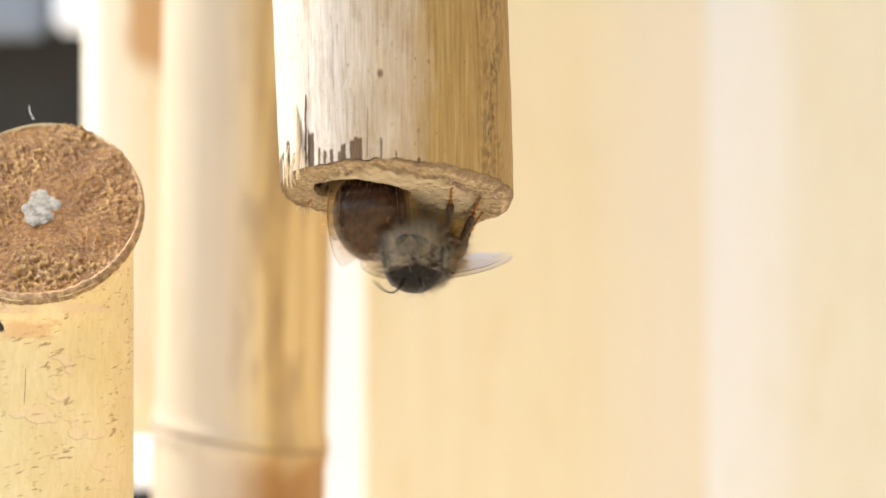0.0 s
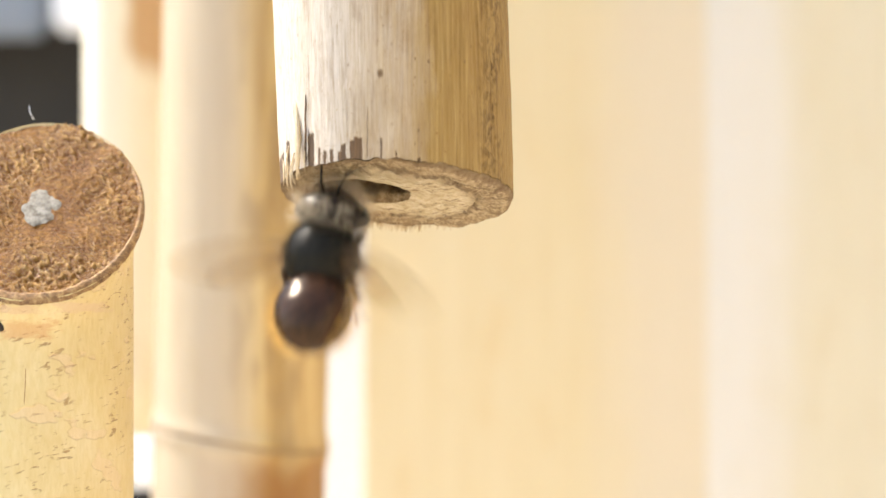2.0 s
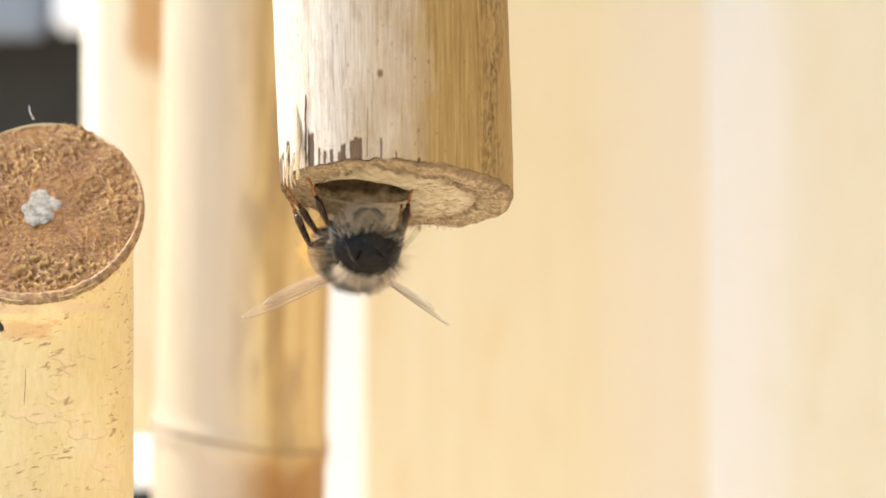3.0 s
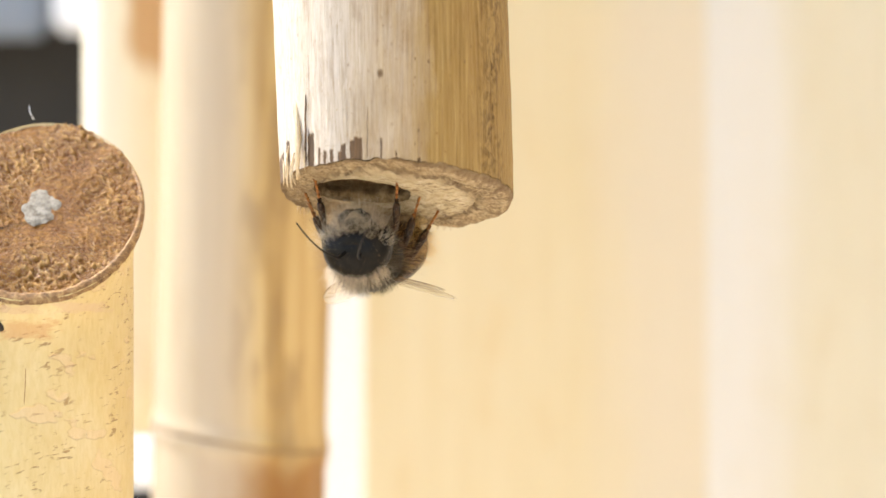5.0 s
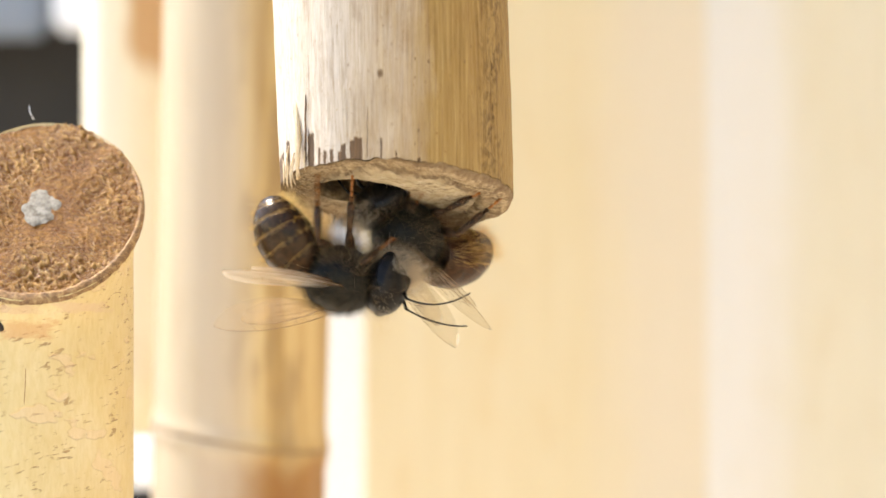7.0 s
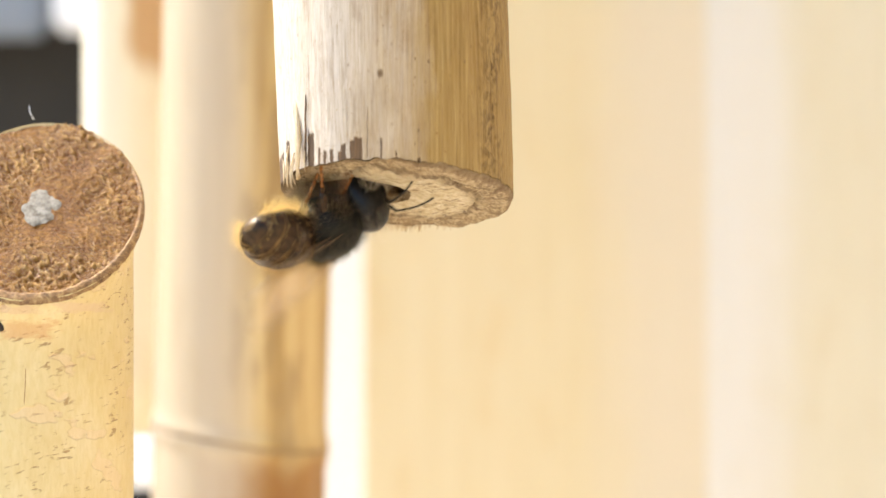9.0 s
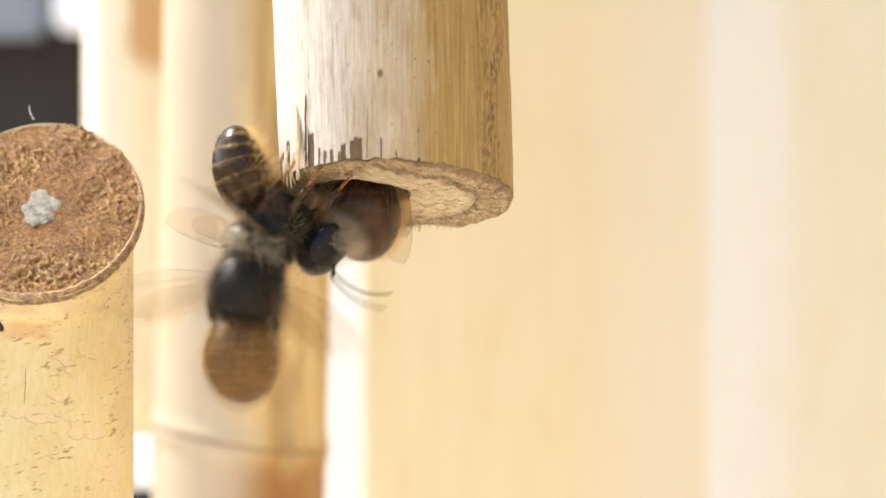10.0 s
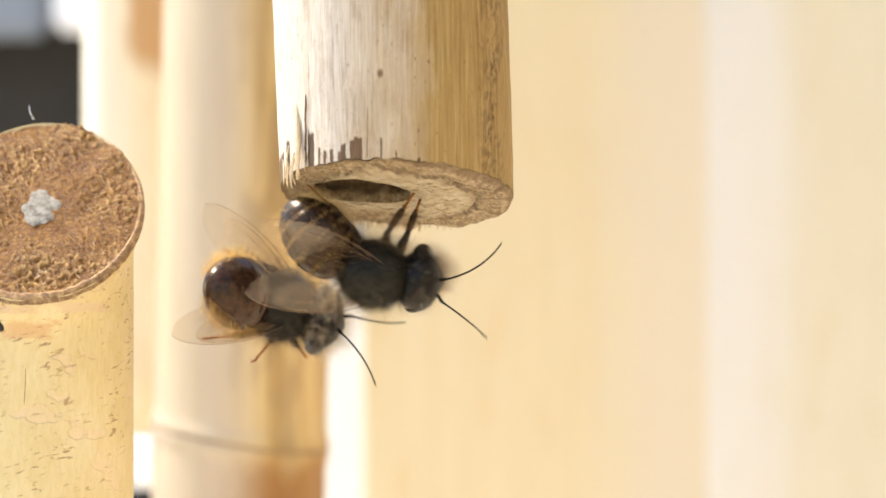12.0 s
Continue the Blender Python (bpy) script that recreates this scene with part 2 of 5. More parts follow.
def end_grain_material():
    m, nt, b = material("brown_end_grain", 0.32)
    n1 = grain(nt, coords(nt, 1.0, 1.0, 1.0), 2.2, 5, 0.75)
    n2 = grain(nt, coords(nt), 7.0, 4, 0.7)
    big = grain(nt, coords(nt), 0.3, 2)
    col = ramp(nt, n1, [(0.32, (0.045, 0.012, 0.002)), (0.45, (0.125, 0.044, 0.006)), (0.55, (0.22, 0.090, 0.014)), (0.66, (0.44, 0.24, 0.058))])
    col = blend(nt, 0.35, col, ramp(nt, big, [(0.35, (0.10, 0.033, 0.005)), (0.65, (0.25, 0.12, 0.026))]))
    col = blend(nt, 0.3, col, ramp(nt, n2, [(0.3, (0.06, 0.019, 0.003)), (0.7, (0.26, 0.12, 0.022))]))
    bits = ramp(nt, grain(nt, coords(nt, 1.0, 1.4, 1.4), 3.0, 4, 0.7), [(0.52, grey(0)), (0.62, grey(1))])
    col = blend(nt, maths(nt, "MULTIPLY", bits, 0.3), col, (0.55, 0.33, 0.10))
    # torn fibre, coloured paler with height to pass for lit peaks
    peak = nt.nodes.new("ShaderNodeAttribute")
    peak.attribute_name = "peak"
    col = blend(nt, maths(nt, "MULTIPLY", ramp(nt, peak.outputs["Fac"], [(0.10, grey(0)), (0.36, grey(1))]), 0.55), col, (0.54, 0.33, 0.11))
    nt.links.new(col, b.inputs["Base Color"])
    b.inputs["Specular IOR Level"].default_value = 0.13
    relief(nt, b, maths(nt, "ADD", maths(nt, "ADD", n1, maths(nt, "MULTIPLY", bits, 0.22)), maths(nt, "MULTIPLY", n2, 0.5)), 0.18, 1.0)
    return m


def bamboo_material(name, tones, rough=0.45, left_tint=None, stain=None, band=None, mottle=0.6, tight=0.2):
    m, nt, b = material(name, rough)
    f1 = grain(nt, coords(nt, 0.5, 0.5, 0.02), 1.0, 4, 0.6)
    f2 = grain(nt, coords(nt, 3.0, 3.0, 0.08), 1.0, 4, 0.6)
    blot = grain(nt, coords(nt, 0.22, 0.22, 0.07), 1.0, 3, 0.55)
    col = ramp(nt, f1, [(0.5 - tight, tones[0]), (0.5, tones[1]), (0.5 + tight, tones[2])])
    col = blend(nt, 0.25, col, ramp(nt, f2, [(0.35, tones[0]), (0.65, tones[2])]))
    col = blend(nt, maths(nt, "MULTIPLY", ramp(nt, blot, [(0.5 + 0.15 * tight, grey(0)), (0.5 + 0.75 * tight, grey(1))]), mottle), col, tones[3])
    x, y, z, rad = around(nt)
    # left side takes its own tint; on the gold pole it tones down sunlight
    if left_tint:
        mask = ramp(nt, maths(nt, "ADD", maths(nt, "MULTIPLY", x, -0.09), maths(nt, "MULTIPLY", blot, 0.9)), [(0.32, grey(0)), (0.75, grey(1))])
        col = blend(nt, maths(nt, "MULTIPLY", mask, 0.75), col, left_tint)
    if stain:
        lo, hi, tint, side = stain
        edge = maths(nt, "ADD", z, maths(nt, "MULTIPLY", blot, 9.0))
        mask = ramp(nt, maths(nt, "MULTIPLY", edge, 0.005), [(lo * 0.005 - 0.01, grey(0)), (lo * 0.005, grey(1)), (hi * 0.005, grey(1)), (hi * 0.005 + 0.008, grey(0))])
        mask = maths(nt, "MULTIPLY", mask, ramp(nt, maths(nt, "ADD", maths(nt, "MULTIPLY", maths(nt, "SUBTRACT", x, side), 0.2), blot), [(0.40, grey(0)), (0.75, grey(1))]))
        col = blend(nt, maths(nt, "MULTIPLY", mask, 0.8), col, tint)
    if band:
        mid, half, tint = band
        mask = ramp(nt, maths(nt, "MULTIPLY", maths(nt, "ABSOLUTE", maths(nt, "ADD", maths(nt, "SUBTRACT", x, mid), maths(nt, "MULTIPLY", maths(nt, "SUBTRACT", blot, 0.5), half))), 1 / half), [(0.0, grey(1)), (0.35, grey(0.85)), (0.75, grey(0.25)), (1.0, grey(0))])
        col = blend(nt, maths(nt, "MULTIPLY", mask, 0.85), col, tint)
    nt.links.new(col, b.inputs["Base Color"])
    b.inputs["Specular IOR Level"].default_value = 0.2
    relief(nt, b, maths(nt, "ADD", f1, f2), 0.05, 0.5)
    return m


def chitin_material(name, dark, sheen, rough=0.28, gloss=0.16, glint=(1.0, 1.0, 1.0)):
    m, nt, b = material(name, rough)
    n1 = grain(nt, coords(nt), 3.0, 4, 0.6)
    n2 = grain(nt, coords(nt), 22.0, 2, 0.5)
    nt.links.new(ramp(nt, n1, [(0.35, dark), (0.65, sheen)]), b.inputs["Base Color"])
    b.inputs["Specular IOR Level"].default_value = gloss
    b.inputs["Specular Tint"].default_value = (*glint, 1.0)
    relief(nt, b, n2, 0.02, 0.3)
    return m


def hair_material(name, a, c):
    m = bpy.data.materials.new(name)
    m.use_nodes = True
    nt = m.node_tree
    nt.nodes.remove(nt.nodes["Principled BSDF"])
    geo = nt.nodes.new("ShaderNodeNewGeometry")
    col = ramp(nt, geo.outputs["Random Per Island"], [(0.0, a), (1.0, c)])
    d = nt.nodes.new("ShaderNodeBsdfDiffuse")
    t = nt.nodes.new("ShaderNodeBsdfTranslucent")
    g = nt.nodes.new("ShaderNodeBsdfGlossy")
    g.inputs["Roughness"].default_value = 0.35
    g.inputs["Color"].default_value = (0.5, 0.5, 0.5, 1)
    m1 = nt.nodes.new("ShaderNodeMixShader")
    m1.inputs[0].default_value = 0.85
    m2 = nt.nodes.new("ShaderNodeMixShader")
    m2.inputs[0].default_value = 0.03
    nt.links.new(col, d.inputs["Color"])
    nt.links.new(col, t.inputs["Color"])
    nt.links.new(d.outputs[0], m1.inputs[1])
    nt.links.new(t.outputs[0], m1.inputs[2])
    nt.links.new(m1.outputs[0], m2.inputs[1])
    nt.links.new(g.outputs[0], m2.inputs[2])
    nt.links.new(m2.outputs[0], nt.nodes["Material Output"].inputs["Surface"])
    return m


def wing_material():
    m = bpy.data.materials.new("clear_wing_membrane")
    m.use_nodes = True
    nt = m.node_tree
    nt.nodes.remove(nt.nodes["Principled BSDF"])
    tr = nt.nodes.new("ShaderNodeBsdfTransparent")
    tr.inputs["Color"].default_value = (0.93, 0.90, 0.85, 1)
    g = nt.nodes.new("ShaderNodeBsdfGlossy")
    g.inputs["Roughness"].default_value = 0.3
    d = nt.nodes.new("ShaderNodeBsdfTranslucent")
    d.inputs["Color"].default_value = (0.46, 0.36, 0.25, 1)
    fr = nt.nodes.new("ShaderNodeFresnel")
    fr.inputs["IOR"].default_value = 1.16
    m1 = nt.nodes.new("ShaderNodeMixShader")
    m1.inputs[0].default_value = 0.10
    m2 = nt.nodes.new("ShaderNodeMixShader")
    nt.links.new(tr.outputs[0], m1.inputs[1])
    nt.links.new(d.outputs[0], m1.inputs[2])
    nt.links.new(maths(nt, "MULTIPLY", fr.outputs[0], 0.35), m2.inputs[0])
    nt.links.new(m1.outputs[0], m2.inputs[1])
    nt.links.new(g.outputs[0], m2.inputs[2])
    nt.links.new(m2.outputs[0], nt.nodes["Material Output"].inputs["Surface"])
    rip = grain(nt, coords(nt), 1.5, 3)
    bp = nt.nodes.new("ShaderNodeBump")
    bp.inputs["Distance"].default_value = 0.08 * MM
    nt.links.new(rip, bp.inputs["Height"])
    nt.links.new(bp.outputs[0], g.inputs["Normal"])
    return m


REED_SKIN = reed_skin_material()
REED_END = reed_end_material()
BORE = plain_grain("chewed_pith_tunnel", (0.08, 0.045, 0.018), (0.27, 0.18, 0.09), (0.48, 0.38, 0.23), 1.3, 0.9, 0.25)[0]
FIBRE = plain_grain("torn_pale_fibre", (0.28, 0.18, 0.085), (0.52, 0.40, 0.24), (0.70, 0.58, 0.40), 2.4, 0.6, 0.05, 0.3)[0]
BARK = bark_material()
END_GRAIN = end_grain_material()
PITH_WHITE = plain_grain("white_spongy_pith", (0.05, 0.036, 0.02), (0.20, 0.18, 0.145), (0.34, 0.315, 0.27), 2.4, 0.9, 0.1)[0]
BUD = plain_grain("dark_bud_scar", (0.012, 0.007, 0.004), (0.03, 0.018, 0.009), (0.10, 0.065, 0.035), 2.0, 0.8, 0.1)[0]
RIND_DARK = plain_grain("dark_split_fibre", (0.04, 0.02, 0.008), (0.11, 0.06, 0.025), (0.26, 0.15, 0.07), 2.0, 0.8, 0.1, 0.3)[0]
RIND = plain_grain("brown_bark_rim", (0.06, 0.026, 0.009), (0.24, 0.125, 0.042), (0.54, 0.35, 0.14), 2.4, 0.7, 0.1)[0]
# duller left limb and paler middle even out the sun's contrast in colour
BAMBOO_GOLD = bamboo_material("golden_bamboo", ((0.34, 0.215, 0.075), (0.50, 0.355, 0.15), (0.62, 0.48, 0.25), (0.24, 0.15, 0.068)), left_tint=(0.36, 0.30, 0.225), stain=(30, 56.5, (0.26, 0.115, 0.03), -4.0), band=(-2.2, 4.6, (0.49, 0.405, 0.295)), mottle=0.55, tight=0.13)
BAMBOO_PALE = bamboo_material("pale_bamboo", ((0.61, 0.505, 0.30), (0.645, 0.555, 0.355), (0.68, 0.60, 0.42), (0.61, 0.475, 0.26)), band=(14.0, 11.0, (0.64, 0.57, 0.44)), mottle=0.75, tight=0.3)
BAMBOO_HUNG = bamboo_material("cream_brown_bamboo", ((0.74, 0.66, 0.47), (0.76, 0.69, 0.52), (0.78, 0.72, 0.57), (0.70, 0.59, 0.40)), left_tint=(0.66, 0.62, 0.52), stain=(39, 160, (0.46, 0.25, 0.09), 0.0))
# the band paints sky light caught on the plank's rounded left edge
BAMBOO_CREAM = bamboo_material("cream_bamboo", ((0.60, 0.535, 0.38), (0.635, 0.585, 0.44), (0.67, 0.632, 0.505), (0.59, 0.51, 0.34)), band=(-16.5, 9.5, (0.67, 0.65, 0.605)), tight=0.3)
NODE = plain_grain("dark_node_ring", (0.12, 0.07, 0.03), (0.22, 0.14, 0.07), (0.38, 0.26, 0.14), 1.0, 0.6, 0.05)[0]
PALE_BOARD = plain_grain("pale_plain_board", (0.54, 0.45, 0.33), (0.60, 0.51, 0.385), (0.66, 0.57, 0.44), 0.3, 0.7, 0.05, 1.0)[0]
WHITE_WALL = plain_grain("white_paint", (0.85, 0.87, 0.90), (0.88, 0.90, 0.93), (0.90, 0.92, 0.95), 0.2, 0.8, 0.05)[0]
DARK_WALL = plain_grain("dark_grey_wall", (0.018, 0.017, 0.015), (0.026, 0.024, 0.021), (0.034, 0.031, 0.027), 0.1, 0.9, 0.05)[0]
BLUE_GREY = plain_grain("blue_grey_panel", (0.19, 0.22, 0.27), (0.22, 0.255, 0.30), (0.26, 0.29, 0.345), 0.1, 0.8, 0.05)[0]


# ---- mesh helpers ----
def mesh_of(name, verts, faces, mat, smooth=True):
    me = bpy.data.meshes.new(name)
    me.from_pydata([tuple(v) for v in verts], [], faces)
    me.materials.append(mat)
    if smooth:
        me.polygons.foreach_set("use_smooth", [True] * len(me.polygons))
    me.update()
    return me


def part(name, me, parent, label="", m=None):
    ob = new(name, me)
    ob.parent = parent
    if m is not None:
        ob.matrix_basis = m
    return tagged(ob, label)


def thing(name, at, label, category, group="", kind=""):
    ob = new(name)
    ob.empty_display_size = 0.002
    ob.location = at
    return tagged(ob, label, category, group, kind)


def grid_faces(rows, cols, wrap=True):
    out = []
    for i in range(rows - 1):
        for j in range(cols if wrap else cols - 1):
            a, b = i * cols + j, i * cols + (j + 1) % cols
            out.append((a, b, b + cols, a + cols))
    return out


def tube(points, radii, sides=8, caps=True):
    """Vertices and faces of a round bar along points."""
    verts, faces = [], []
    pts = [Vector(p) for p in points]
    side = None
    for i, p in enumerate(pts):
        way = (pts[min(i + 1, len(pts) - 1)] - pts[max(i - 1, 0)]).normalized()
        if side is None:
            side = way.orthogonal().normalized()
        side = (side - way * side.dot(way)).normalized()
        up = way.cross(side)
        for j in range(sides):
            a = 2 * math.pi * j / sides
            verts.append(p + (side * math.cos(a) + up * math.sin(a)) * radii[i])
    faces = grid_faces(len(pts), sides)
    if caps:
        faces.append(tuple(reversed(range(sides))))
        faces.append(tuple(range((len(pts) - 1) * sides, len(pts) * sides)))
    return verts, faces


def joined(pieces):
    verts, faces = [], []
    for v, f in pieces:
        n = len(verts)
        verts += list(v)
        faces += [tuple(i + n for i in face) for face in f]
    return verts, faces


def ball(centre, rx, ry, rz, rows=14, cols=22):
    verts = []
    for i in range(rows + 1):
        a = math.pi * (i / rows - 0.5)
        for j in range(cols):
            b = 2 * math.pi * j / cols
            verts.append(Vector((centre[0] + rx * math.sin(a), centre[1] + ry * math.cos(a) * math.cos(b), centre[2] + rz * math.cos(a) * math.sin(b))))
    return verts, grid_faces(rows + 1, cols)


def lump(v, scale, seed=0.0):
    return noise.noise(Vector((v[0] * scale + seed, v[1] * scale - seed, v[2] * scale + 0.37 * seed)))


# ---- the setting ----
FLOOR_Z, BEAM_Z = EYE_H - 0.070, EYE_H + 0.220


def board(name, lo, hi, mat, label, category):
    """A plain board with softened edges."""
    bm = bmesh.new()
    bmesh.ops.create_cube(bm, size=1.0)
    for v in bm.verts:
        v.co = Vector([lo[i] + (v.co[i] + 0.5) * (hi[i] - lo[i]) for i in range(3)])
    bmesh.ops.bevel(bm, geom=bm.edges[:], offset=0.0012, segments=2, affect="EDGES")
    me = bpy.data.meshes.new(name)
    bm.to_mesh(me)
    bm.free()
    me.materials.append(mat)
    return tagged(new(name, me), label, category, kind="structure")


# unseen floor: holds the poles and bounces light onto the undersides
board("floor", (-0.35, -0.45, FLOOR_Z - 0.02), (0.35, 0.30, FLOOR_Z), PALE_BOARD, "unseen board the poles stand on, pale to bounce light upward", "board")
board("trim", (-0.06, -0.010, BEAM_Z), (0.10, 0.105, BEAM_Z + 0.012), PALE_BOARD, "pale wooden beam the reeds hang from", "beam")


# added out of view to throw warm light back onto right-hand sides
board("wall_east", (0.150, -0.30, FLOOR_Z), (0.162, 0.24, EYE_H + 0.16), PALE_BOARD, "unseen pale wall added to bounce warm light from the right", "wall")


def backdrop_panel(name, u0, v0, u1, v1, depth, mat, label):
    a, b = place(u0, v1, depth), place(u1, v0, depth)
    return board(name, (a.x, a.y, max(a.z, FLOOR_Z)), (b.x, b.y + 0.004, b.z), mat, label, "wall")


backdrop_panel("backdrop", -1400, -1100, 3200, 2600, 240, DARK_WALL, "dark grey wall far behind the reeds")
backdrop_panel("backdrop_2", -600, -500, 84, 66, 225, BLUE_GREY, "blue-grey panel on the wall behind")
backdrop_panel("backdrop_3", 92, -500, 190, 56, 215, WHITE_WALL, "white painted panel far behind")
# two white boards stand in for the bright background in the gaps
backdrop_panel("backdrop_4", 520, 408, 720, 2300, 165, WHITE_WALL, "white board standing in for the bright background between the poles")
backdrop_panel("backdrop_5", 205, 768, 300, 866, 120, WHITE_WALL, "small white board standing in for a bright gap")


# ---- bamboo poles ----
def bamboo(name, u, depth, radius_u, v_nodes, mat, label, v_cut=None, lean=0.0, seed=0.0):
    """An upright culm with its nodes; hung from the beam when v_cut gives its lower end."""
    k = 1 + depth * MM / DIST
    r = radius_u * UNIT * k
    base = place(u, MID_V, depth)
    low = FLOOR_Z if v_cut is None else place(u, v_cut, depth).z
    top = BEAM_Z
    ob = thing(name, (base.x, base.y, low), label, "bamboo", "bamboo poles")
    zs = sorted({low + (top - low) * i / 40 for i in range(41)})
    node_z = [place(u, v, depth).z for v in v_nodes]
    for nz in node_z:
        zs += [nz + d * r for d in (-0.4, -0.32, -0.26, -0.21, -0.17, -0.13, -0.1, -0.07, -0.04, -0.01, 0.02, 0.05, 0.08, 0.11, 0.14, 0.17, 0.2, 0.25, 0.32)]
    zs = sorted(z for z in set(zs) if low <= z <= top)
    cols = 72
    verts, faces = [], []

    def skewed(a, r):
        return -0.15 * r * math.cos(a) + 0.03 * r * math.sin(a)

    for z in zs:
        for j in range(cols):
            a = 2 * math.pi * j / cols
            zz = z - skewed(a, r)
            swell = sum(0.05 * math.exp(-(((zz - nz) / (0.13 * r)) ** 2)) for nz in node_z) - sum(0.045 * math.exp(-(((zz - nz) / (0.03 * r)) ** 2)) for nz in node_z)
            w = 1 + swell + 0.012 * noise.noise(Vector((math.cos(a) * 1.3 + seed, math.sin(a) * 1.3, z * 25)))
            verts.append((r * w * math.cos(a) + lean * (z - base.z), r * w * math.sin(a), z - low))
    faces = grid_faces(len(zs), cols)
    # hollow lower end
    n = len(verts)
    for q, dz in ((0.80, 0.0), (0.78, 0.3), (0.76, 2.0)):
        for j in range(cols):
            a = 2 * math.pi * j / cols
            verts.append((r * q * math.cos(a) + lean * (low - base.z), r * q * math.sin(a), dz * r))
    for i in range(3):
        for j in range(cols):
            p, q = (j, (j + 1) % cols) if i == 0 else (n + (i - 1) * cols + j, n + (i - 1) * cols + (j + 1) % cols)
            s, t = n + i * cols + j, n + i * cols + (j + 1) % cols
            faces.append((q, p, s, t))
    part("culm", mesh_of("culm", verts, faces, mat), ob)
    for nz in node_z:
        ring = []
        for i in range(5):
            zz = nz - 0.014 * r + 0.007 * r * i
            rr = r * (1.022 + 0.014 * math.sin(math.pi * i / 4))
            for j in range(cols):
                a = 2 * math.pi * j / cols
                wob = skewed(a, r) + 0.01 * r * math.sin(3 * a + seed)
                ring.append((rr * math.cos(a) + lean * (zz - base.z), rr * math.sin(a), zz - low + wob))
        part("node_ring", mesh_of("node_ring", ring, grid_faces(5, cols), NODE), ob, "thin dark ridge round the node")
    return ob


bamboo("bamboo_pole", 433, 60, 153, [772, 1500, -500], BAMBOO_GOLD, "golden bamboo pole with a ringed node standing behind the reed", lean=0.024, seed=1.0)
bamboo("bamboo_pole", 220, 82, 72, [], BAMBOO_HUNG, "cream bamboo pole hung with its cut end down", v_cut=766, seed=2.0)


def plank(u0, u1, depth, mat, label, seed, soft_edge):
    """An upright board with a slightly hollow, uneven face and rounded edges."""
    p0, p1 = place(u0, MID_V, depth), place(u1, MID_V, depth)
    ob = thing("plank", ((p0.x + p1.x) / 2, p0.y, FLOOR_Z), label, "plank", "upright planks")
    half, thick, rows, cols = (p1.x - p0.x) / 2, 0.012, 40, 64
    verts = []
    for i in range(rows):
        z = 0.17 * i / (rows - 1)
        for j in range(cols):
            a = 2 * math.pi * j / cols
            c, s = math.cos(a), math.sin(a)
            x = half * math.copysign(abs(c) ** soft_edge, c)
            y = thick / 2 * math.copysign(abs(s) ** soft_edge, s)
            wob = 0.0007 * noise.noise(Vector((x * 60 + seed, s * 0.3, z * 6)))
            verts.append((x, y + thick / 2 + wob, z))
    faces = grid_faces(rows, cols) + [tuple(range((rows - 1) * cols, rows * cols))]
    part("board_face", mesh_of("board_face", verts, faces, mat), ob)
    return ob


plank(643, 1300, 132, BAMBOO_PALE, "pale yellow wooden plank standing far behind the reed", 3.0, 0.03)
plank(1215, 1900, 131, BAMBOO_CREAM, "cream wooden plank behind the reed, sky light painted along its edge", 4.0, 0.40)


# ---- the hanging reed ----
REED_C = place(703, 342, 0)
REED_R = 208 * UNIT
CUT_X, CUT_Y = -0.034, -0.255
HOLE_X, HOLE_Y, HOLE_R = -62 * UNIT, -0.3 * MM, 88 * UNIT
REED_LEAN = -0.036


def cut_z(x, y):
    return CUT_X * x + CUT_Y * y


